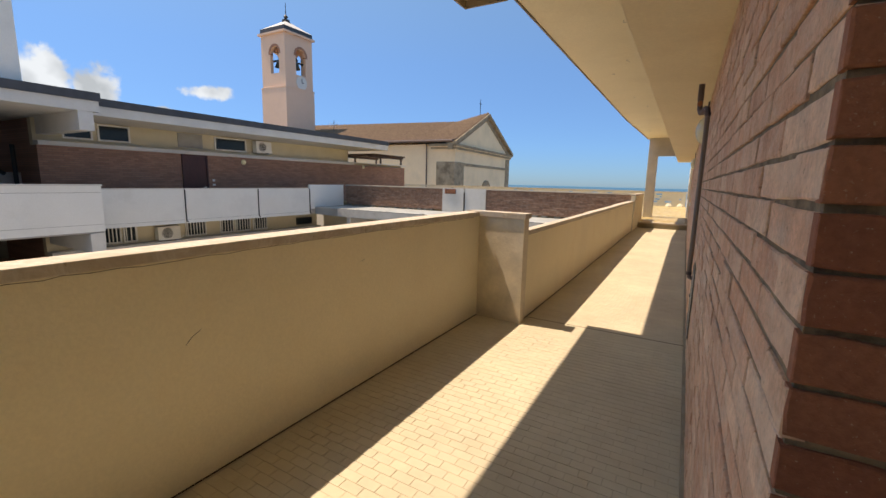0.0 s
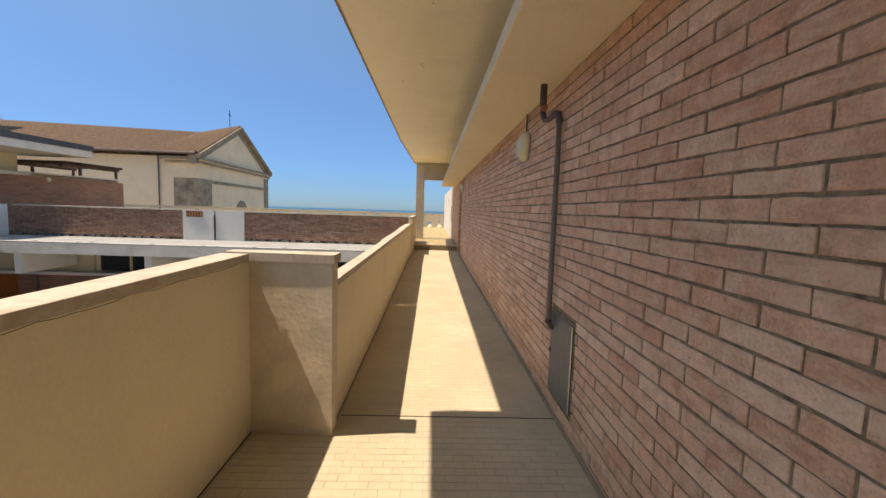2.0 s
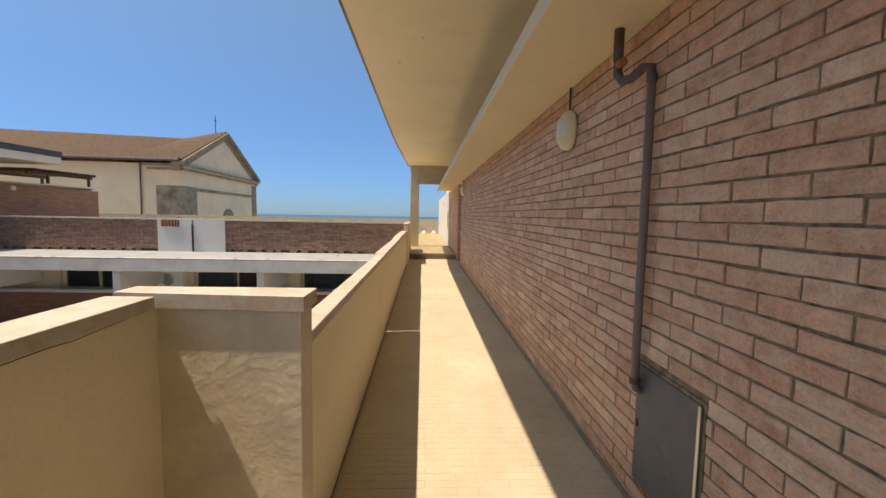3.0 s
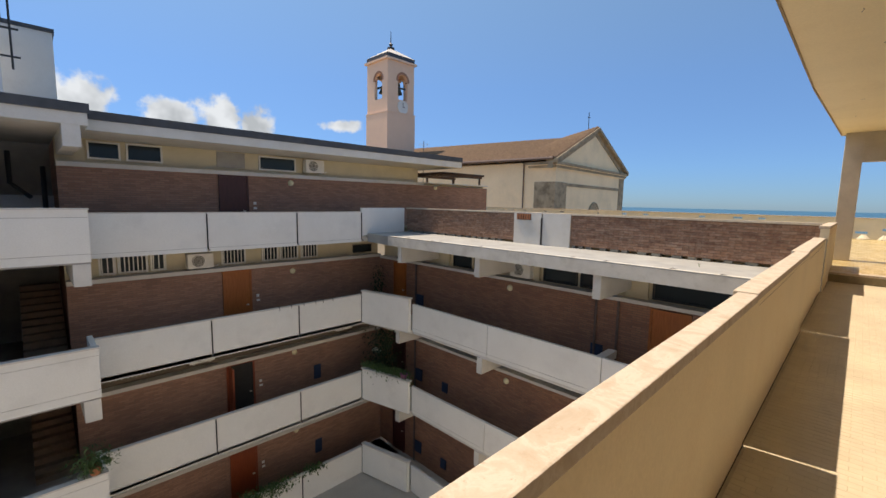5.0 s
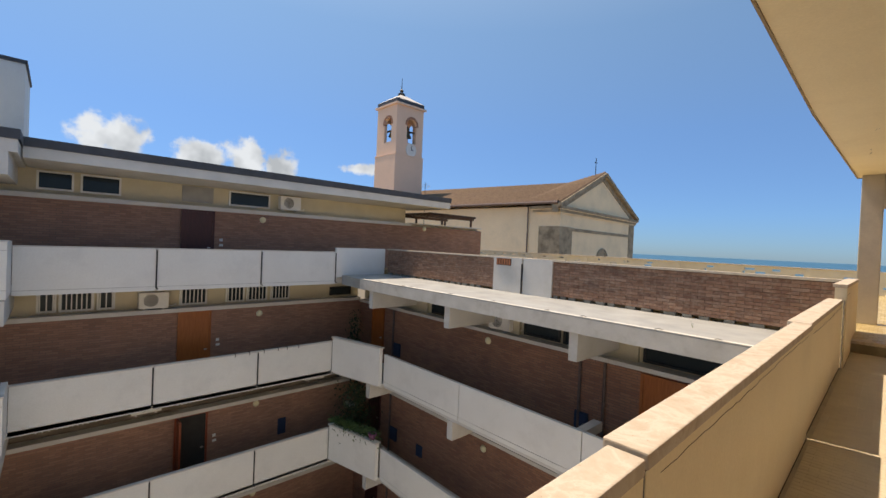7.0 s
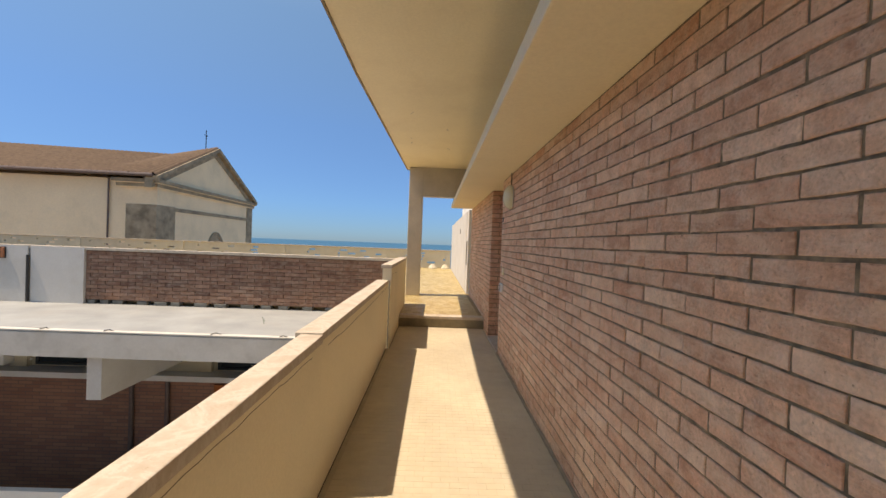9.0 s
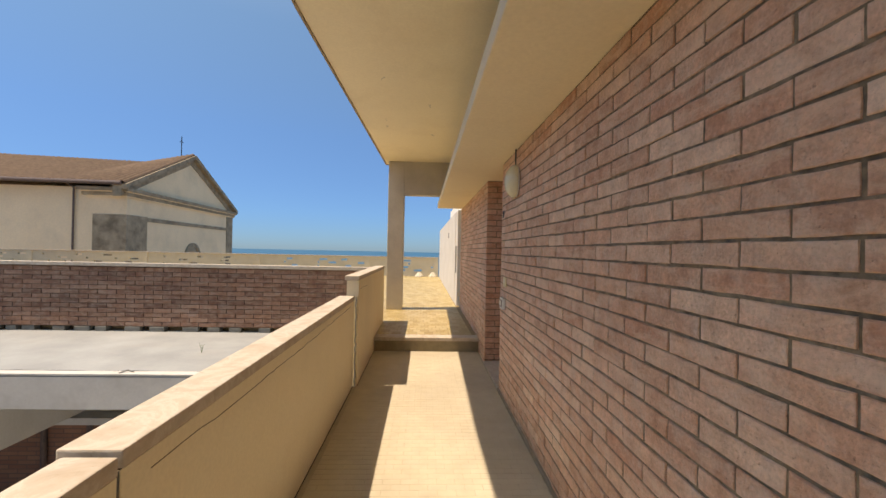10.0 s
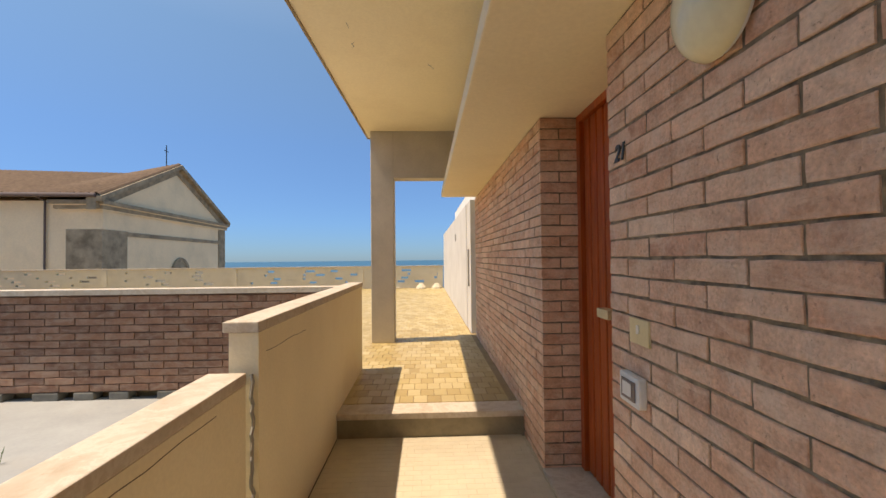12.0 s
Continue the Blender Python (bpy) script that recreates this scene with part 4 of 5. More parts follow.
def arch_wall(face, turn):
    """One wall of the belfry: two piers, a sill and an arched head."""
    w, z0, zs, z1, r, th = TS, 13.55, 17.9, 20.3, 0.85, 0.45
    off, n = 0.3, 12
    m = Matrix.Translation((TX, TY, 0)) @ Matrix.Rotation(turn, 4, "Z") @ Matrix.Translation((0, -TS, 0)) @ Matrix.Scale(-1, 4, (0, 1, 0))
    curve = [(off + r * math.cos(math.pi * i / n), zs + r * math.sin(math.pi * i / n)) for i in range(n + 1)]
    head = [(off - r, z1 - 0.001), (off + r, z1 - 0.001)] + curve
    for name, pts in (("belfry_pier", [(-w, z0), (off - r, z0), (off - r, z1), (-w, z1)]), ("belfry_pier", [(off + r, z0), (w - th - 0.001, z0), (w - th - 0.001, z1), (off + r, z1)]),
                      ("belfry_sill", [(off - r, z0), (off + r, z0), (off + r, 15.3), (off - r, 15.3)]), ("arch_head", head)):
        bm = bmesh.new()
        prism(bm, pts, 1, -th, 0)
        bmesh.ops.transform(bm, matrix=m, verts=bm.verts)
        bmesh.ops.recalc_face_normals(bm, faces=bm.faces)
        part(name, bm, M_TOWER, tower)
    bm = bmesh.new()
    for i in range(n):
        t0, t1 = math.pi * i / n, math.pi * (i + 1) / n
        p = [(off + q * math.cos(t), zs + q * math.sin(t)) for q, t in ((r, t0), (r, t1), (r + 0.3, t1), (r + 0.3, t0))]
        vs = [[bm.verts.new((a, d, c)) for a, c in p] for d in (0.0, 0.05)]
        for q in (vs[0], vs[1][::-1]):
            bm.faces.new(q)
        for j in range(4):
            bm.faces.new((vs[0][j], vs[1][j], vs[1][(j + 1) % 4], vs[0][(j + 1) % 4]))
    box(bm, off - r - 0.3, off - r + 0.02, -th, 0.03, 17.75, 17.9)
    box(bm, off + r - 0.02, off + r + 0.3, -th, 0.03, 17.75, 17.9)
    bmesh.ops.recalc_face_normals(bm, faces=bm.faces)
    bmesh.ops.transform(bm, matrix=m, verts=bm.verts)
    part("arch_trim", bm, M_TOWER_TRIM, tower, "terracotta arch trim")


for q in range(4):
    arch_wall(None, math.pi / 2 * q)
block("cornice", (TX - TS - 0.3, TX + TS + 0.3, TY - TS - 0.3, TY + TS + 0.3, 20.3, 20.55), M_TOWER, tower)
block("parapet_band", (TX - TS - 0.05, TX + TS + 0.05, TY - TS - 0.05, TY + TS + 0.05, 20.55, 21.15), M_BITUMEN, tower, "dark band under the cap")
bm = bmesh.new()
s = TS + 0.05
top = [bm.verts.new((TX + a * 0.5, TY + b * 0.5, 22.4)) for a, b in ((-1, -1), (1, -1), (1, 1), (-1, 1))]
low = [bm.verts.new((TX + a * s, TY + b * s, 21.16)) for a, b in ((-1, -1), (1, -1), (1, 1), (-1, 1))]
for i in range(4):
    bm.faces.new((low[i], low[(i + 1) % 4], top[(i + 1) % 4], top[i]))
bm.faces.new(top)
part("cap", bm, M_WHITE2, tower, "pale pyramid cap")
bm = bmesh.new()
lathe(bm, [(0.0, 0.0), (0.55, 0.0), (0.5, 0.35), (0.15, 0.5), (0.3, 0.8), (0.06, 1.05), (0.035, 2.6), (0.0, 2.6)], (TX, TY, 22.4), "z", 12)
part("finial", bm, M_BLACK, tower, "dark finial")
bm = bmesh.new()
lathe(bm, [(0.0, 0.06), (0.78, 0.06), (0.82, 0.1), (0.92, 0.1), (0.92, 0.0)], (TX + TS, TY + 0.3, 14.35), "x", 28)
clock = part("clock", bm, M_WHITEPL, tower, "pale round clock face")
blocks("clock_hand", [(TX + TS + 0.1, TX + TS + 0.13, TY + 0.26, TY + 0.34, 14.3, 14.95), (TX + TS + 0.1, TX + TS + 0.13, TY + 0.3, TY + 0.62, 14.3, 14.4)], M_BLACK, clock)
for bx, by, bz, r in ((TX + 1.2, TY + 0.5, 16.3, 0.55), (TX - 0.5, TY - 1.1, 16.4, 0.5), (TX + 1.2, TY + 0.4, 17.4, 0.35)):
    bm = bmesh.new()
    lathe(bm, [(r, 0), (r * 0.85, 0.15), (r * 0.6, r * 0.9), (r * 0.5, r * 1.3), (0.0, r * 1.5)], (bx, by, bz), "z", 16)
    part("bell", bm, M_BRONZE, tower, "dark bronze bell")
blocks("bell_frame", [(TX + 1.1, TX + 1.3, TY - 1.8, TY + 1.8, 17.1, 17.3), (TX - 1.8, TX + 1.8, TY - 1.2, TY - 1.0, 17.2, 17.4)], M_BLACK, tower)

# ---- land and sea ----
structure(block("ground_land", (-400.0, 400.0, -400.0, 80.0, -11.2, -10.82), M_LAND), "dry ground below the buildings", "ground")
structure(block("sea", (-6000.0, 6000.0, 80.0, 2600.0, -14.0, -13.0), M_SEA), "blue sea to the horizon", "water")

# ---- pieces of walls and floors ----
def brick_mesh(name, length, height, depth, mat, seed):
    """One brick with worn edges; its face looks along -y, its foot is at the origin."""
    rng = random.Random(seed)
    c = 0.002
    line = [(length * u, 0.0) for u in (0, 0.22, 0.5, 0.77)] + [(length, 0.0), (length, height / 2)] + [(length * u, height) for u in (1, 0.77, 0.5, 0.22)] + [(0, height), (0, height / 2)]
    k = len(line)
    mid = (length / 2, height / 2)
    chipped = rng.randrange(k * 2)
    ring, front = [], []
    for i, (u, w) in enumerate(line):
        du, dw = rng.uniform(-0.0012, 0.0012), rng.uniform(-0.0018, 0.0018)
        cut = c + rng.uniform(0, 0.002) + (0.005 if i == chipped else 0)
        ring.append((u + du, c, w + dw))
        front.append((u + du + math.copysign(cut, mid[0] - u), rng.uniform(-0.0008, 0.0008), w + dw + (math.copysign(cut, mid[1] - w) if w != mid[1] else 0)))
    back = [(u, depth, w) for u, w in line]
    me = bpy.data.meshes.new(name)
    faces = [tuple(range(2 * k, 3 * k))]
    faces += [(k + i, k + (i + 1) % k, 2 * k + (i + 1) % k, 2 * k + i) for i in range(k)] + [(i, (i + 1) % k, k + (i + 1) % k, k + i) for i in range(k)]
    me.from_pydata(back + ring + front, [], faces)
    me.materials.append(mat)
    return me


def lay_bricks(parent, frame_m, length, height, mat, mat_joined, choose, pitch=0.275, course=0.0667, holes=(), z0=0.0, ends=False, label=""):
    """Courses in running bond on a face. frame_m takes (along, out, up) into the world. Bricks that choose(along, up) names are parts; the rest is one part."""
    rng = random.Random(int(length * 977 + height * 131))
    size_h, gap = course - 0.0095, 0.0098
    full = [brick_mesh("brick", pitch - gap, size_h, 0.024, mat, i) for i in range(12)]
    verts, faces = [], []
    n = int(round(height / course))
    for r in range(n):
        u = -pitch / 2 * (r % 2)
        z = z0 + r * course + 0.004
        while u < length - 0.02:
            a, b = max(u, 0.0) + (gap / 2 if u > 0 else 0), min(u + pitch, length) - gap / 2
            u += pitch
            if b - a < 0.03:
                continue
            spans = [(a, b)]
            for h0, h1, k0, k1 in holes:
                if k0 - size_h < z < k1:
                    spans = [s for p, q in spans for s in ((p, min(q, h0)), (max(p, h1), q)) if s[1] - s[0] > 0.02]
            for p, q in spans:
                out = rng.uniform(-0.003, 0.003)
                dz = rng.uniform(-0.0018, 0.0018)
                if abs(q - p - (pitch - gap)) < 1e-4 and choose(p, z):
                    ob = new("brick", full[rng.randrange(12)])
                    ob.parent = parent
                    ob.matrix_world = frame_m @ Matrix.Translation((p, out, z + dz)) @ Matrix.Rotation(rng.uniform(-0.006, 0.006), 4, "Y")
                    continue
                me = full[rng.randrange(12)]
                base = len(verts)
                for v in me.vertices:
                    x, y, w = v.co
                    x *= (q - p) / (pitch - gap)
                    verts.append(frame_m @ Vector((p + x, y + out, z + dz + w)))
                faces += [tuple(base + i for i in f.vertices) for f in me.polygons]
    me = bpy.data.meshes.new("brickwork")
    me.from_pydata(verts, [], faces)
    me.materials.append(mat_joined)
    ob = new("brickwork", me)
    ob.parent = parent
    tagged(ob, label or "pinkish brown bricks in running bond", kind="stuff")
    return ob


east_face = Matrix(((0, 1, 0, 0), (-1, 0, 0, Y_DOOR), (0, 0, 1, 0), (0, 0, 0, 1)))
pier_face = Matrix(((0, 1, 0, 0), (-1, 0, 0, Y_END), (0, 0, 1, 0), (0, 0, 0, 1)))


def south_face(x, y):
    return Matrix.Translation((x, y, 0))


# ---- things on the walkway wall ----
def wall_lamp(y, z, group=""):
    lamp = thing("wall_lamp", (0, y, z), "oval opal glass wall lamp on the brick wall", "wall lamp", "oval lamps on the gallery wall")
    bm = bmesh.new()
    lathe(bm, [(0.0, -0.005), (0.118, -0.005), (0.118, -0.02), (0.0, -0.02)], (0, y, z), "x", 32, 1.12)
    part("base", bm, M_WHITEPL, lamp)
    bm = bmesh.new()
    prof = [(0.125 * math.sin(t), -0.018 - 0.088 * math.cos(t)) for t in (math.pi / 2 * i / 10 for i in range(11))]
    lathe(bm, prof, (0, y, z), "x", 36, 1.12)
    part("shade", bm, M_LAMP, lamp, smooth=True)
    bm = bmesh.new()
    tube(bm, [(-0.012, y + 0.02, z + 0.12), (-0.012, y + 0.02, Z_BEAM - 0.001)], 0.006, 6)
    part("cable", bm, M_BLACK, lamp)
    return lamp


wall_lamp(7.72, 1.97)
wall_lamp(15.42, 1.99)

drain = thing("drainpipe", (-0.07, 6.63, 0.55), "grey brown drainpipe with a swan neck under the beam", "drainpipe")
bm = bmesh.new()
tube(bm, [(-0.1, 6.83, 2.27), (-0.1, 6.83, 2.13)], 0.024, 14)
part("socket", bm, M_PIPE, drain)
bm = bmesh.new()
tube(bm, [(-0.1, 6.83, 2.14), (-0.098, 6.83, 2.06), (-0.088, 6.8, 2.02), (-0.075, 6.74, 2.015), (-0.055, 6.67, 2.04), (-0.042, 6.63, 2.03), (-0.036, 6.63, 1.97)], 0.021, 14)
part("swan_neck", bm, M_PIPE, drain, "dark brown swan neck", True)
bm = bmesh.new()
tube(bm, [(-0.036, 6.63, 1.99), (-0.036, 6.63, 0.62), (-0.03, 6.63, 0.585), (0.01, 6.62, 0.57)], 0.019, 14)
part("pipe", bm, M_PIPE_GREY, drain, "grey brown pipe", True)
for z in (1.985, 0.62):
    bm = bmesh.new()
    tube(bm, [(-0.036, 6.63, z - 0.014), (-0.036, 6.63, z + 0.014)], 0.024, 14)
    part("clip", bm, M_PIPE, drain)
bm = bmesh.new()
lathe(bm, [(0.0, -0.03), (0.02, -0.03), (0.022, 0.012), (0.0, 0.014)], (-0.1, 6.8, 2.1), "y", 14)
part("plug", bm, M_TERRACOTTA, drain, "orange plug")

hatch = thing("meter_hatch", (0, 6.43, 0.15), "galvanised steel meter hatch set low in the brick wall", "meter hatch")
block("frame", (-0.002, 0.02, 6.19, 6.67, 0.13, 0.71), M_MORTAR, hatch)
block("door", (-0.008, -0.0025, 6.205, 6.655, 0.145, 0.695), M_STEEL, hatch, bevel=0.002)
block("handle", (-0.014, -0.0085, 6.63, 6.645, 0.4, 0.43), M_BLACK, hatch)
block("strip", (-0.011, -0.0085, 6.209, 6.224, 0.15, 0.69), M_ALU, hatch)

bell = thing("bell_push", (0, 15.85, 1.11), "yellowed bell push plate beside the flat door", "bell push")
block("plate", (-0.008, 0.002, 15.785, 15.915, 1.058, 1.147), M_IVORY, bell, bevel=0.003)
block("button", (-0.013, -0.0085, 15.845, 15.86, 1.095, 1.125), M_WHITEPL, bell, bevel=0.0015)
com = thing("switch_box", (0, 15.88, 0.9), "white weatherproof switch box with a clear flap", "switch")
block("box", (-0.03, 0.002, 15.815, 15.955, 0.842, 0.948), M_WHITEPL, com, bevel=0.008)
block("flap", (-0.036, -0.0305, 15.835, 15.93, 0.862, 0.93), M_PIPE_GREY, com, bevel=0.002)
block("switch", (-0.04, -0.0365, 15.852, 15.912, 0.875, 0.922), M_WHITEPL, com, bevel=0.001)
plate = thing("number_plate", (0, 15.97, 1.76), "small dark house number on the brick wall", "house number")
cu = bpy.data.curves.new("number", "FONT")
cu.body, cu.size, cu.extrude, cu.align_x, cu.offset, cu.shear = "21", 0.088, 0.002, "CENTER", 0.0022, 0.25
num = new("number", cu)
cu.materials.append(M_BLACK)
num.parent = plate
num.matrix_parent_inverse = plate.matrix_basis.inverted()
num.matrix_world = Matrix.Translation((-0.0065, 15.97, 1.728)) @ Matrix(((0, 0, -1, 0), (-1, 0, 0, 0), (0, 1, 0, 0), (0, 0, 0, 1)))

# flat door
own_door = tagged(thing("door", (0.28, 16.58, 0.0), "varnished orange brown plank door in a deep brick recess", "door"), kind="structure")
for i in range(9):
    y0 = Y_DOOR + 0.062 + i * 0.098
    block("plank", (0.262, 0.296, y0, y0 + 0.084, 0.03, Z_BEAM - 0.05), M_DOOR, own_door, bevel=0.008)
blocks("frame", [(0.24, 0.33, Y_DOOR, Y_DOOR + 0.055, 0.02, Z_BEAM), (0.24, 0.33, Y_PIER - 0.055, Y_PIER + 0.004, 0.02, Z_BEAM), (0.24, 0.33, Y_DOOR + 0.055, Y_PIER - 0.055, Z_BEAM - 0.045, Z_BEAM)], M_DOOR, own_door)
block("letter_plate", (0.205, 0.262, Y_DOOR + 0.5, Y_DOOR + 0.64, 1.03, 1.08), M_IVORY, own_door, "yellowed brass letter plate", 0.003)
# Near-black block: colours the gaps between the planks as shade.
block("gap_shade_backing", (0.3, 0.42, Y_DOOR, Y_PIER, 0.0, Z_BEAM), M_DARK, own_door)
structure(block("threshold", (-0.01, 0.3, Y_DOOR - 0.0, Y_PIER + 0.008, -0.01, 0.022), M_CAP, bevel=0.004), "pale stone threshold of the flat door", "threshold")

# skirting of worn plaster at the foot of the brick wall
structure(block("baseboard", (-0.018, 0.008, Y_CORNER, Y_DOOR, -0.003, 0.022), M_MORTAR2, bevel=0.004), "worn mortar fillet at the foot of the brick wall", "baseboard")
# dirt in the angle between floor and parapet
for x, y0, y1 in ((-1.92, -4.0, 6.22), (X_PAR - 0.02, J0, J1), (X_PAR - 0.025, J1, J2), (X_PAR - 0.038, J2, J3), (X_PAR, J3 + 0.02, STEP)):
    structure(block("dirt_line", (x - 0.002, x + 0.004, y0, y1, -0.003, 0.005), M_CRACK), "dark dirt line along the foot of the parapet", "dirt line")
# filled joints between parapet panels
for y, z in ((J3 + 0.012, 0.9),):
    bm = bmesh.new()
    jr = random.Random(12)
    tube(bm, [(X_PAR - 0.022 + jr.uniform(-0.006, 0.004), y + jr.uniform(-0.006, 0.006), z * i / 30) for i in range(31)], 0.008, 6)
    structure(part("joint_filler", bm, M_GREY), "cracked grey mortar in the parapet joint", "joint")
# cracks and screw holes in the parapet
for x, pts in ((-1.9195, [(3.3, 0.66), (3.33, 0.69), (3.37, 0.71)]), (-1.9195, [(4.42, 0.85), (4.46, 0.86)]), (-1.9195, [(2.55, 0.55), (2.56, 0.61), (2.6, 0.65)])):
    bm = bmesh.new()
    tube(bm, [(x, a, b) for a, b in pts], 0.0012, 4)
    structure(part("crack", bm, M_DARK), "hairline crack in the parapet plaster", "crack")
rng = random.Random(21)
for y0, y1, z in ((6.6, 9.4, 0.845), (9.7, 12.7, 0.84), (13.0, 15.9, 0.83), (16.25, 16.9, 0.97), (-0.5, 6.1, 1.032),):
    x = -1.92 if z > 1 else (X_PAR if z > 0.9 else (X_PAR - 0.038 if y0 > 13 else X_PAR - 0.025))
    bm = bmesh.new()
    pts, y = [], y0
    while y < y1:
        pts.append((x, y, z + rng.uniform(-0.005, 0.005) + (0.0 if z > 1 else 0.008 * math.sin(y * 1.7))))
        y += rng.uniform(0.04, 0.11)
    tube(bm, pts, 0.0013, 4)
    structure(part("crack", bm, M_CRACK), "hairline crack under the coping", "crack")
rng = random.Random(4)
for i in range(10):
    a, b = rng.uniform(7, 19), rng.uniform(-1.4, -0.6)
    bm = bmesh.new()
    p = [(b, a, Z_SOF - 0.001)]
    for k in range(3):
        p.append((p[-1][0] + rng.uniform(-0.03, 0.03), p[-1][1] + rng.uniform(0.01, 0.05), Z_SOF - 0.001))
    tube(bm, p, 0.003, 4)
    structure(part("flaked_paint", bm, M_GREY), "flaked paint on the overhang", "flaked paint")

# ---- things on the terrace ----
for i, (x, y) in enumerate(((-0.95, 30.45), (-0.35, 30.5))):
    pot = thing("concrete_base", (x, y, Z_UP), "cream concrete umbrella base beside the sea parapet" if i == 0 else "chipped cream concrete block beside the sea parapet", "concrete base")
    bm = bmesh.new()
    lathe(bm, [(0.0, 0.0), (0.2, 0.0), (0.19, 0.05), (0.1, 0.16), (0.07, 0.2), (0.0, 0.2)], (x, y, Z_UP), "z", 16 if i == 0 else 6)
    part("body", bm, M_SEAWALL, pot)
pile = thing("rubble", (-1.8, 30.6, Z_UP), "low pile of pale rubble at the foot of the parapet", "rubble")
rng = random.Random(7)
for i in range(14):
    s = rng.uniform(0.03, 0.09)
    x, y = -1.8 + rng.uniform(-0.5, 0.5), 30.65 + rng.uniform(-0.1, 0.1)
    block("stone", (x, x + s * 1.6, y, y + s, Z_UP, Z_UP + s * 0.8), M_CREAM_WORN, pile, bevel=0.01)
# wall lights and pipes on the white wall
vent = thing("wall_vent", (-0.06, 24.0, 1.8), "small grey vent on the white terrace wall", "vent")
block("plate", (-0.075, -0.055, 23.9, 24.1, 1.75, 1.9), M_GREY, vent)
strip = thing("rolling_shutter_guide", (-0.06, 21.0, 1.2), "thin grey shutter guide on the window surround", "shutter guide")
block("rail", (-0.075, -0.05, 21.12, 21.16, 0.9, 1.5), M_GREY, strip)

# ---- things on the buildings across the courtyard ----
def ac_unit(x, y, z, axis, label="white air conditioning unit under the roof overhang"):
    """Axis 'y': faces east; 'x': faces south."""
    ac = thing("air_conditioner", (x, y, z), label, "air conditioner", "air conditioners of the flats")
    w, d, h = 0.8, 0.28, 0.55
    def dim(a0, a1, n0, n1, c0, c1):
        return (x + n0, x + n1, y + a0, y + a1, z + c0, z + c1) if axis == "y" else (x + a0, x + a1, y - n1, y - n0, z + c0, z + c1)
    block("body", dim(0, w, 0, d, 0.04, h), M_WHITEPL, ac, bevel=0.015)
    bm = bmesh.new()
    s = 1 if axis == "y" else -1
    c = (x + d, y + 0.32, z + 0.3) if axis == "y" else (x + 0.32, y - d, z + 0.3)
    lathe(bm, [(0.0, 0.003 * s), (0.2, 0.003 * s), (0.21, 0.0)], c, "x" if axis == "y" else "y", 24)
    part("fan_opening", bm, M_DARK, ac, "dark round fan opening")
    for r in (0.06, 0.11, 0.16, 0.2):
        bm = bmesh.new()
        lathe(bm, [(r - 0.008, 0.004 * s), (r - 0.008, 0.012 * s), (r + 0.008, 0.012 * s), (r + 0.008, 0.004 * s)], c, "x" if axis == "y" else "y", 24)
        part("grille_ring", bm, M_WHITEPL, ac)
    for a in (0.1, 0.62):
        block("bracket", dim(a, a + 0.05, 0, d, 0, 0.04), M_ALU, ac)
    bm = bmesh.new()
    p = [(x + 0.05, y + w, z + 0.1), (x + 0.05, y + w + 0.15, z + 0.06), (x + 0.02, y + w + 0.25, z + 0.12)] if axis == "y" else [(x + w, y - 0.05, z + 0.1), (x + w + 0.15, y - 0.05, z + 0.05), (x + w + 0.25, y, z + 0.1)]
    tube(bm, p, 0.02, 6)
    part("hose", bm, M_WHITEPL, ac)
    return ac


XWW = XW - 0.07
ac_unit(XWW - 0.2, 14.72, 2.42, "y")
ac_unit(XWW - 0.2, 10.4, -1.1, "y")
ac_unit(XWW - 0.2, 10.3, -4.45, "y")
ac_unit(XWW - 0.2, 16.0, -4.45, "y")
ac_unit(-9.45, YN + 0.2, -1.15, "x")
ac_unit(-15.2, YN + 0.2, -4.5, "x")


def disc_lamp(x, y, z, axis):
    l = thing("bulkhead_lamp", (x, y, z), "small round white lamp on the brown brick wall", "wall lamp", "round lamps of the galleries")
    bm = bmesh.new()
    s = 1 if axis == "x" else -1
    lathe(bm, [(0.0, 0.08 * s), (0.07, 0.065 * s), (0.11, 0.03 * s), (0.115, 0.0)], (x, y, z), axis, 20)
    part("shade", bm, M_LAMP, l, smooth=True)
    return l


for k, z in enumerate(ZG):
    disc_lamp(XWW, 14.1, z + 2.1, "x")
    if k:
        disc_lamp(-9.5, YN, z + 2.05, "y")
        disc_lamp(-2.6, YN, z + 2.05, "y")
    bp = thing("door_bell", (XWW, 12.7, z + 1.2), "pair of small white bell plates beside the flat door", "door bell")
    block("plate", (XWW, XWW + 0.02, 12.65, 12.75, z + 1.25, z + 1.35), M_WHITEPL, bp)
    block("plate", (XWW, XWW + 0.02, 12.65, 12.77, z + 1.08, z + 1.16), M_WHITEPL, bp)
disc_lamp(XWW, 22.0, 2.1, "x")
for k in (2, 3):
    cup = thing("meter_cupboard", (XWW, 15.0, ZG[k] + 1), "dark blue meter cupboard on the brick wall", "cupboard")
    block("door", (XWW, XWW + 0.05, 14.95, 15.25, ZG[k] + 0.7, ZG[k] + 1.3), M_BLUE, cup)

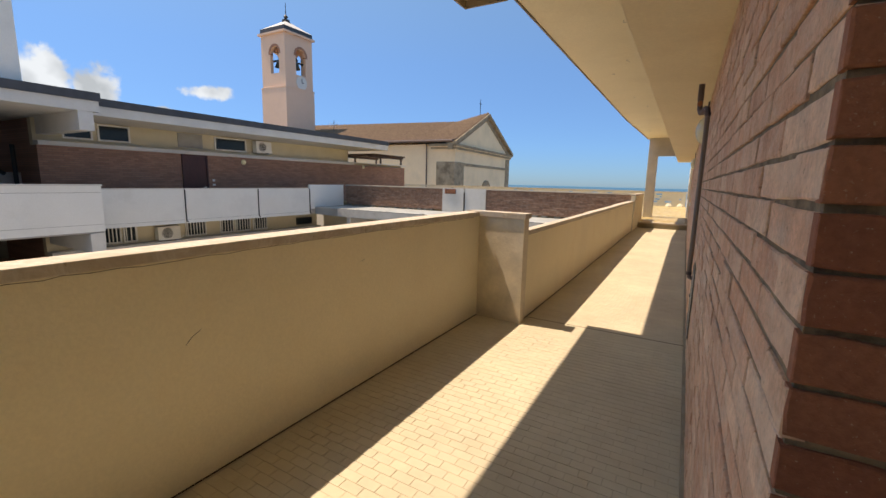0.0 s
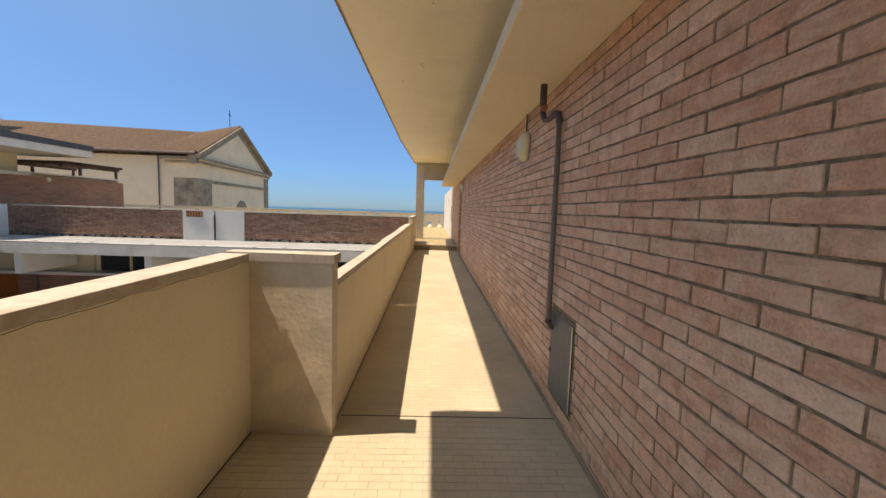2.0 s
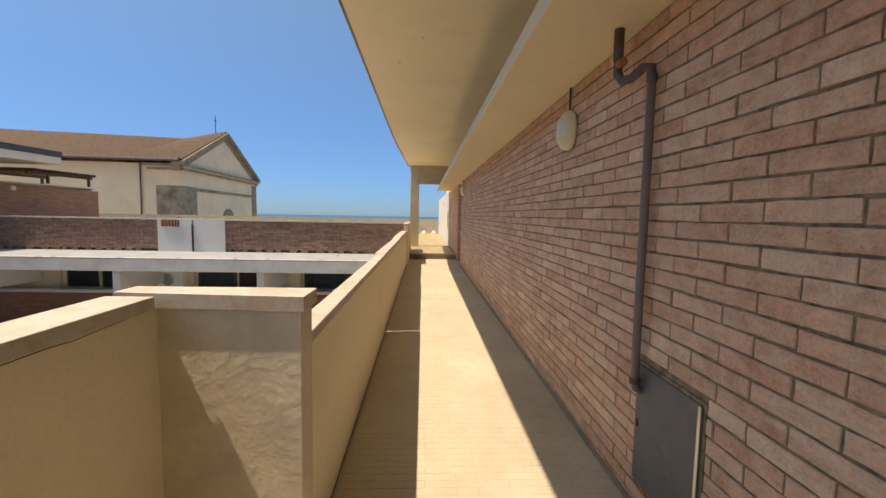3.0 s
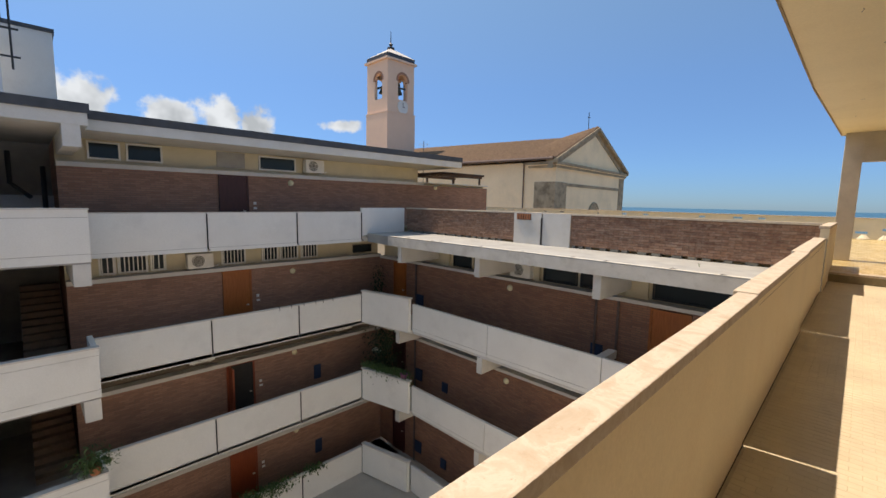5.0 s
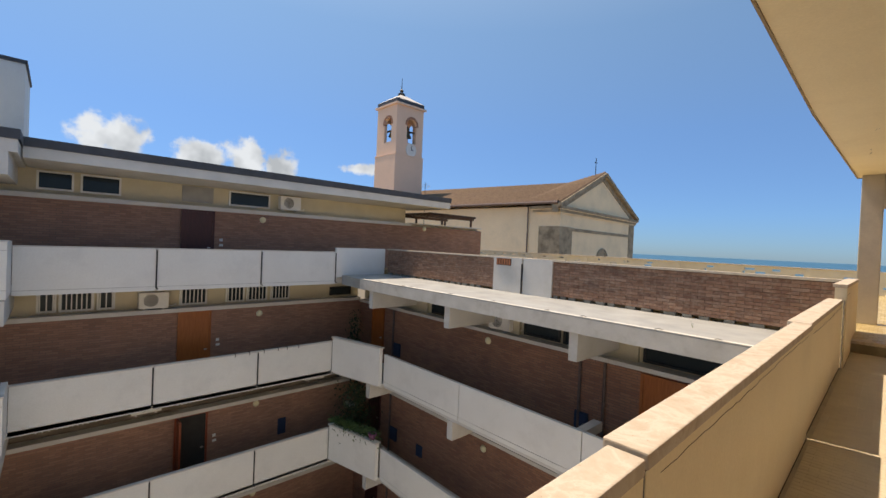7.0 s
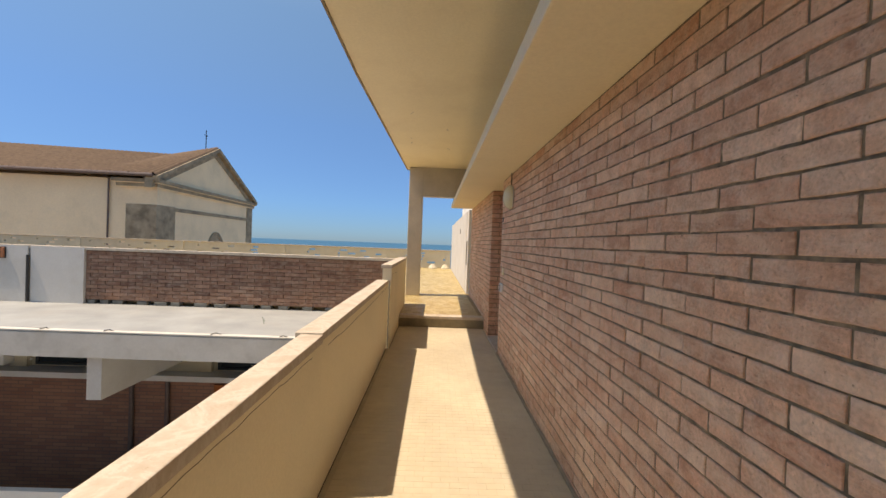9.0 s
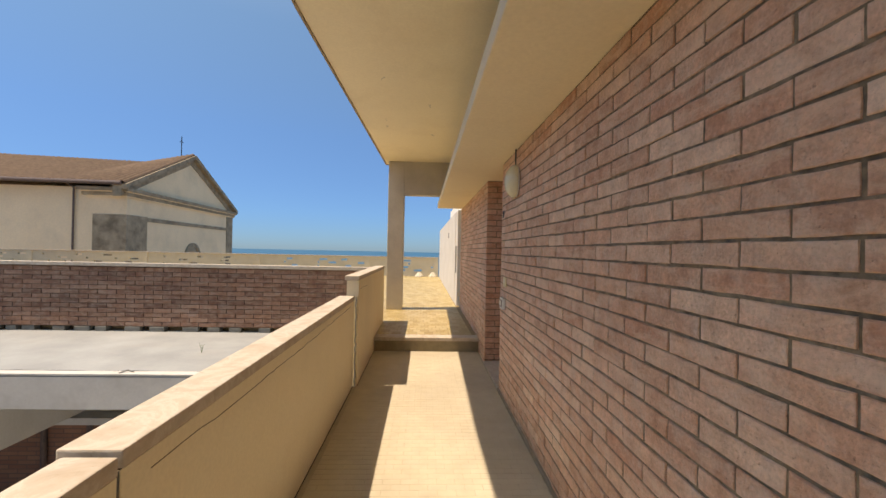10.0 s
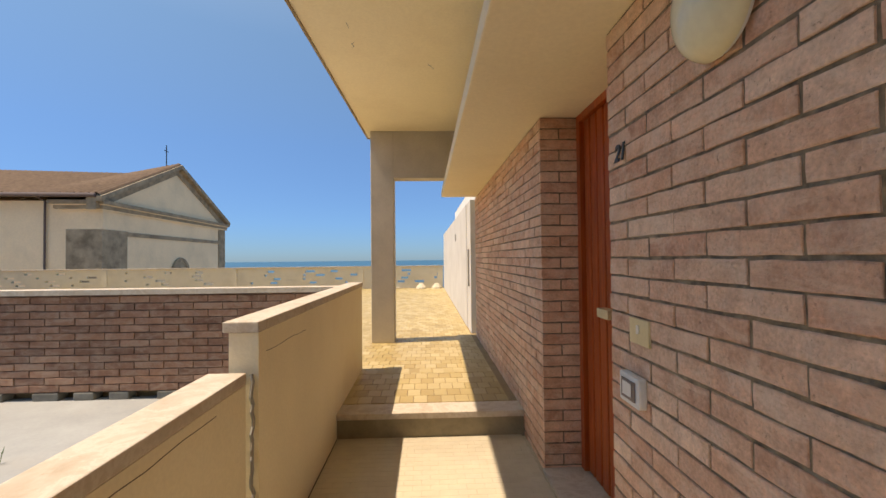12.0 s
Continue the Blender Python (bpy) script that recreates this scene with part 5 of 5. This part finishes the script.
# pergola at the end of the west roof
perg = thing("pergola", (-16.5, 21.2, 2.35), "dark brown wooden slatted pergola at the end of the flat roof", "pergola")
block("beam", (-15.75, -15.65, 21.05, 24.1, 2.62, 2.72), M_PERGOLA, perg)
block("beam", (-17.7, -17.6, 21.05, 24.1, 2.62, 2.72), M_PERGOLA, perg)
for y in (21.9, 23.9):
    block("post", (-15.74, -15.66, y, y + 0.08, 2.3, 2.62), M_PERGOLA, perg)
    block("post", (-17.69, -17.61, y, y + 0.08, 2.3, 2.62), M_PERGOLA, perg)
for i in range(18):
    y = 21.05 + i * 0.172
    block("slat", (-17.9, -15.45, y, y + 0.05, 2.72, 2.82), M_PERGOLA, perg)
block("house_end_wall", (-27.0, -17.3, 20.9, 26.2, -0.1, 2.3), M_BEIGE, west)
block("wall_coping", (-17.3, -16.96, 20.95, 26.2, 2.3, 2.35), M_WHITE2, west)


def aerial(x, y, z0, z1, booms):
    a = thing("aerial", (x, y, z0), "thin metal television aerial on a mast", "aerial")
    bm = bmesh.new()
    tube(bm, [(x, y, z0), (x, y, z1)], 0.025, 6)
    part("mast", bm, M_BLACK, a)
    for z, l, n in booms:
        bm = bmesh.new()
        tube(bm, [(x, y - l / 2, z), (x, y + l / 2, z + 0.1)], 0.012, 5)
        part("boom", bm, M_ALU, a)
        for i in range(n):
            q = y - l / 2 + l * (i + 0.5) / n
            bm = bmesh.new()
            tube(bm, [(x - 0.1, q, z - 0.22 + 0.1 * i / n), (x + 0.1, q, z + 0.24 + 0.1 * i / n)], 0.008, 4)
            part("element", bm, M_ALU, a)
    return a


m = aerial(-17.0, 6.66, 4.6, 8.1, ((7.0, 0.6, 5), (7.9, 0.9, 8)))
for z in (4.9, 5.6):
    block("wall_bracket", (-17.05, -16.95, 6.42, 6.82, z, z + 0.03), M_BLACK, m)
aerial(-30.2, 33.0, -10.82, 6.9, ((6.5, 1.2, 6),))
for y in (10.2, 15.6, 19.5):
    v = thing("roof_vent", (-17.5, y, 3.48), "small dark vent cap on the flat roof", "roof vent")
    bm = bmesh.new()
    lathe(bm, [(0.0, 0.0), (0.06, 0.0), (0.06, 0.2), (0.16, 0.2), (0.1, 0.3), (0.0, 0.32)], (-17.5, y, 3.48), "z", 12)
    part("cap", bm, M_GREY, v)

# clay grille in the rendered panel of the terrace wall
g = thing("clay_grille", (-9.2, YT - 0.06, 0.85), "red clay tile grille set in the rendered terrace parapet", "grille")
block("recess", (-9.38, -8.82, YT - 0.058, YT - 0.052, 0.84, 1.05), M_DARK, g)
for i in range(6):
    x = -9.37 + i * 0.094
    block("tile", (x, x + 0.062, YT - 0.085, YT - 0.06, 0.85, 1.04), M_TERRACOTTA, g, bevel=0.01)
dp = thing("downpipe", (-8.4, YT - 0.07, 0.1), "thin dark pipe between the rendered panels", "downpipe")
bm = bmesh.new()
tube(bm, [(-8.405, YT - 0.075, 0.05), (-8.405, YT - 0.075, 0.92)], 0.025, 8)
part("pipe", bm, M_BLACK, dp)


def plant(x, y, z, n, sx, sy, down, seed, label, pot=True):
    """A trailing plant of many small leaves on thin stems."""
    rng = random.Random(seed)
    p = thing("potted_plant", (x, y, z), label, "plant")
    if pot:
        bm = bmesh.new()
        lathe(bm, [(0.0, 0.0), (0.1, 0.0), (0.14, 0.2), (0.15, 0.22), (0.0, 0.2)], (x, y, z), "z", 14)
        part("pot", bm, M_TERRACOTTA, p)
    for name, mat, share in (("leaves", M_LEAF_DARK if down < 0 else M_LEAF, 0.65), ("young_leaves", M_LEAF if down < 0 else M_LEAF2, 0.35 if down >= 0 else 0.12)):
        verts, faces = [], []
        for _ in range(int(n * share * 1.8)):
            c = Vector((x + rng.gauss(0, sx), y + rng.gauss(0, sy), z + 0.25 + abs(rng.gauss(0, 0.2 if pot or down < 0 else 0.07)) - down * rng.random() ** 2))
            d = Vector((rng.gauss(0, 1), rng.gauss(0, 1), rng.gauss(0, 0.7) - 0.3)).normalized()
            w = d.orthogonal().normalized() * rng.uniform(0.015, 0.035)
            l = rng.uniform(0.06, 0.15)
            b = len(verts)
            verts += [c, c + d * l * 0.5 + w, c + d * l + Vector((0, 0, -0.02)), c + d * l * 0.5 - w]
            faces.append((b, b + 1, b + 2, b + 3))
        me = bpy.data.meshes.new(name)
        me.from_pydata([tuple(v) for v in verts], [], faces)
        me.materials.append(mat)
        ob = new(name, me)
        ob.parent = p
        ob.matrix_parent_inverse = p.matrix_basis.inverted()
        ob["kind"] = "stuff"
    bm = bmesh.new()
    for _ in range(9):
        tube(bm, [(x, y, z + 0.15), (x + rng.gauss(0, sx * 0.7), y + rng.gauss(0, sy * 0.7), z + rng.uniform(0.2, 0.45))], 0.006, 4)
    part("stems", bm, M_LEAF, p)
    return p


plant(-14.2, 7.45, -5.65, 260, 0.16, 0.2, 0.2, 1, "green spiky potted plant on the stair balcony rim")
plant(-15.1, 16.55, -5.8, 420, 0.3, 0.1, 0.4, 2, "trailing green plant over the corner parapet", pot=False)
plant(-14.4, 16.75, -5.8, 420, 0.4, 0.1, 0.3, 3, "dense trailing green plant over the corner parapet", pot=False)
plant(-13.6, 16.95, -5.75, 260, 0.25, 0.1, 0.4, 4, "trailing plant with a pinkish flower over the corner parapet", pot=False)
plant(-15.45, 11.4, -9.4, 420, 0.12, 0.45, 0.4, 5, "long bed of green leaves on the courtyard wall", pot=False)
plant(-15.45, 12.5, -9.4, 420, 0.12, 0.45, 0.4, 6, "bushy green leaves on the courtyard wall", pot=False)
plant(-15.45, 14.0, -9.4, 180, 0.1, 0.25, 0.2, 8, "small green plant on the courtyard wall", pot=False)
plant(-15.6, 17.5, -6.9, 2200, 0.36, 0.3, -2.1, 9, "tall dark green potted plant in the gallery corner")
plant(-16.2, 17.7, -3.58, 420, 0.15, 0.16, -1.5, 10, "dark green potted plant in the gallery corner")
weed = thing("dry_weed", (-3.55, 17.3, 0.04), "thin dry weed growing from the concrete roof slab", "weed")
rng = random.Random(3)
bm = bmesh.new()
for _ in range(6):
    a, b = rng.uniform(-0.05, 0.05), rng.uniform(-0.04, 0.04)
    tube(bm, [(-3.55, 17.3, 0.035), (-3.55 + a * 0.6, 17.3 + b, 0.12), (-3.55 + a, 17.3 + b * 1.5, 0.11 + rng.uniform(0, 0.05))], 0.0015, 4)
part("stalks", bm, M_LEAF2, weed)
flower_pot = thing("flower_pot", (-13.35, 16.86, -5.68), "purple plastic flower pot on the corner parapet", "flower pot")
bm = bmesh.new()
lathe(bm, [(0.0, 0.0), (0.1, 0.0), (0.14, 0.2), (0.155, 0.2), (0.155, 0.24), (0.13, 0.24), (0.12, 0.19), (0.0, 0.19)], (-13.35, 16.86, -5.68), "z", 16)
part("body", bm, M_PURPLE, flower_pot)
for i in range(5):
    x = -13.35 + 0.05 * math.cos(i * 2.4)
    y = 16.86 + 0.05 * math.sin(i * 2.4)
    bm = bmesh.new()
    tube(bm, [(x, y, -5.5), (x + 0.03 * math.sin(i), y + 0.02, -5.38), (x + 0.06 * math.sin(i * 2), y - 0.03, -5.3)], 0.008, 5)
    part("stem", bm, M_LEAF, flower_pot)
shelf = thing("wall_shelf", (-16.3, 17.6, ZG[2] + 1.55), "small white wall box above the dark plants in the gallery corner", "wall box")
block("box", (-16.4, -16.0, 17.5, 17.72, ZG[2] + 1.5, ZG[2] + 1.63), M_WHITEPL, shelf, bevel=0.01)
block("bracket", (-16.25, -16.2, 17.7, 17.9, ZG[2] + 1.52, ZG[2] + 1.56), M_ALU, shelf)
rng = random.Random(31)
for i in range(6):
    y = 12.9 + i * 0.42 + rng.uniform(-0.1, 0.1)
    clip = thing("parapet_clip", (XG - 0.07, y, -2.48), "small dark iron clip hooked over the gallery parapet", "clip", "iron clips on the gallery parapet")
    bm = bmesh.new()
    tube(bm, [(XG - 0.2, y, -2.55), (XG - 0.2, y, -2.46), (XG - 0.03, y, -2.46), (XG - 0.03, y, -2.56)], 0.012, 6)
    part("hook", bm, M_BLACK, clip)
rail = thing("clothes_rack", (-14.3, 16.8, ZG[1] + 1.25), "small dark folding rack on the corner parapet", "clothes rack")
for i in range(5):
    x = -15.0 + i * 0.2
    bm = bmesh.new()
    tube(bm, [(x, 16.45 + i * 0.05, ZG[1] + 1.26), (x + 0.15, 16.4 + i * 0.05, ZG[1] + 1.34)], 0.01, 5)
    part("bar", bm, M_BLACK, rail)

# ---- perforated sea parapet ----
def slotted_panel(x0, x1, seed):
    """A cast panel with rows of small open slots above a plain foot."""
    rng = random.Random(seed)
    dims = [(x0, x1, 30.8, 30.92, Z_UP, 0.42), (x0, x1, 30.8, 30.92, 0.96, 1.03)]
    z = 0.42
    while z < 0.95:
        u = x0
        while u < x1 - 0.3:
            w = rng.uniform(0.35, 1.5)
            dims.append((u, min(u + w, x1), 30.8, 30.92, z, z + 0.075))
            u += w + rng.choice((0.1, 0.28, 0.36))
        if u < x1:
            dims.append((u, x1, 30.8, 30.92, z, z + 0.075))
        z += 0.075
        h = min(0.07, 0.96 - z)
        if h > 0.001:
            dims.append((x0, x1, 30.8, 30.92, z, z + h))
        z += h
    return dims


for i, (a, b) in enumerate(((-3.2, -0.3), (-8.05, -3.4), (-12.9, -8.25), (-17.75, -13.1), (-22.6, -17.95), (-27.4, -22.8))):
    structure(blocks("parapet_panel_far", slotted_panel(a, b, i), M_SEAWALL), "cream slotted parapet panel facing the sea", "parapet")
    structure(block("parapet_post", (b, b + 0.2, 30.77, 30.95, Z_UP, 1.03), M_SEAWALL), "cream parapet post", "parapet")
structure(block("coping", (-27.4, -0.06, 30.76, 30.96, 1.03, 1.07), M_CAP), "pale coping of the sea parapet", "coping")

# ---- floors of small pavers ----
def lay_tiles(parent, x0, x1, y0, y1, px, py, top, mat, mat_joined, choose, thick=0.006, offset=0.5, gap=0.004, jitter=0.0008, seed=1, label=""):
    rng = random.Random(seed)
    w, d = px - gap, py - gap
    me1 = bpy.data.meshes.new("tile")
    c = 0.0015
    vs = [(0, 0, 0), (w, 0, 0), (w, d, 0), (0, d, 0), (0, 0, thick - c), (w, 0, thick - c), (w, d, thick - c), (0, d, thick - c), (c, c, thick), (w - c, c, thick), (w - c, d - c, thick), (c, d - c, thick)]
    fs = [(8, 9, 10, 11)] + [(4 + i, 4 + (i + 1) % 4, 8 + (i + 1) % 4, 8 + i) for i in range(4)] + [(i, (i + 1) % 4, 4 + (i + 1) % 4, 4 + i) for i in range(4)]
    me1.from_pydata(vs, [], fs)
    me1.materials.append(mat)
    verts, faces = [], []
    r = 0
    y = y0
    while y < y1 - 0.001:
        x = x0 - px * offset * (r % 2)
        while x < x1 - 0.01:
            a, b = max(x, x0), min(x + w, x1)
            dz = rng.uniform(-jitter, jitter)
            if b - a > 0.02:
                if abs(b - a - w) < 1e-5 and choose(a, y):
                    ob = new("tile", me1)
                    ob.parent = parent
                    ob.matrix_world = Matrix.Translation((a, y, top - thick + dz))
                else:
                    base = len(verts)
                    for v in vs:
                        vx = a + (v[0] if v[0] < w / 2 else v[0] - w + (b - a))
                        verts.append((vx, min(y + v[1], y1), top - thick + dz + v[2]))
                    faces += [tuple(base + i for i in f) for f in fs]
            x += px
        y += py
        r += 1
    me = bpy.data.meshes.new("paving")
    me.from_pydata(verts, [], faces)
    me.materials.append(mat_joined)
    ob = new("paving", me)
    ob.parent = parent
    tagged(ob, label, kind="stuff")


floor = bpy.data.objects["floor"]
terrace = bpy.data.objects["terrace_floor"]
lay_tiles(floor, -1.9, -0.02, -2.0, 6.2, 0.108, 0.0585, 0.0012, M_TILE, M_TILE_ISLE, lambda x, y: 4.3 < y < 5.2, gap=0.0022, seed=1, label="cream pavers in running bond")
lay_tiles(floor, -1.43, -0.02, 6.2, STEP + 0.02, 0.108, 0.0585, 0.0012, M_TILE, M_TILE_ISLE, lambda x, y: False, gap=0.0008, jitter=0.0003, seed=2, label="cream pavers in running bond")
lay_tiles(terrace, -1.43, -0.07, STEP + 0.23, 18.72, 0.115, 0.17, Z_UP, M_YTILE, M_YTILE_ISLE, lambda x, y: True, gap=0.006, seed=5, label="ochre glazed terrace tiles")
lay_tiles(terrace, -3.0, -0.07, 18.73, 30.75, 0.115, 0.17, Z_UP, M_YTILE, M_YTILE_ISLE, lambda x, y: y < 19.6 and x > -1.45, gap=0.006, seed=3, label="ochre glazed terrace tiles")
lay_tiles(terrace, -15.2, -3.0, 18.8, 30.75, 0.23, 0.34, Z_UP, M_YTILE, M_YTILE_ISLE, lambda x, y: False, gap=0.006, seed=4, label="ochre glazed terrace tiles")

# ---- brickwork, last ----
lay_bricks(wall_east, east_face, Y_DOOR - Y_CORNER, 2.3, M_BRICK, M_BRICK_ISLE, lambda a, z: 1.2 < z < 1.62 and a < 13, pitch=0.2876, course=0.0697, z0=-0.0332, holes=((Y_DOOR - 6.67, Y_DOOR - 6.19, 0.13, 0.71),))
lay_bricks(wall_pier, pier_face, Y_END - Y_PIER, 2.3, M_BRICK, M_BRICK_ISLE, lambda a, z: a > 2.4 and z > 0.4, pitch=0.2876, course=0.0697, z0=-0.0332)
lay_bricks(wall_pier, south_face(0.0, Y_PIER), 0.36, 2.3, M_BRICK, M_BRICK_ISLE, lambda a, z: True, pitch=0.25, course=0.0697, z0=-0.0332)
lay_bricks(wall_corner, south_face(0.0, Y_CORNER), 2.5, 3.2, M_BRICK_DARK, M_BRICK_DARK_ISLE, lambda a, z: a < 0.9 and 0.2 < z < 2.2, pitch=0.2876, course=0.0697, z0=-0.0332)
lay_bricks(terrace_wall, south_face(-15.25, YT), 5.75, 0.913, M_BRICK2, M_BRICK2_ISLE, lambda a, z: False, pitch=0.278, course=0.0702, z0=0.12, label="brown terrace bricks in running bond")
lay_bricks(terrace_wall, south_face(-7.59, YT), 6.14, 0.913, M_BRICK2, M_BRICK2_ISLE, lambda a, z: z < 0.9, pitch=0.278, course=0.0702, z0=0.12, label="brown terrace bricks in running bond")
rng = random.Random(11)
for x0, x1 in ((-15.2, -9.5), (-7.35, -1.6)):
    x = x0
    while x < x1 - 0.3:
        w = rng.uniform(0.12, 0.27)
        ob = block("drain_block", (x, x + w, YT + rng.uniform(-0.012, 0.012), YT + 0.12, 0.035, 0.113), M_DRAIN, terrace_wall, bevel=0.012)
        x += w + rng.choice((0.08, 0.14, 0.24, 0.27))
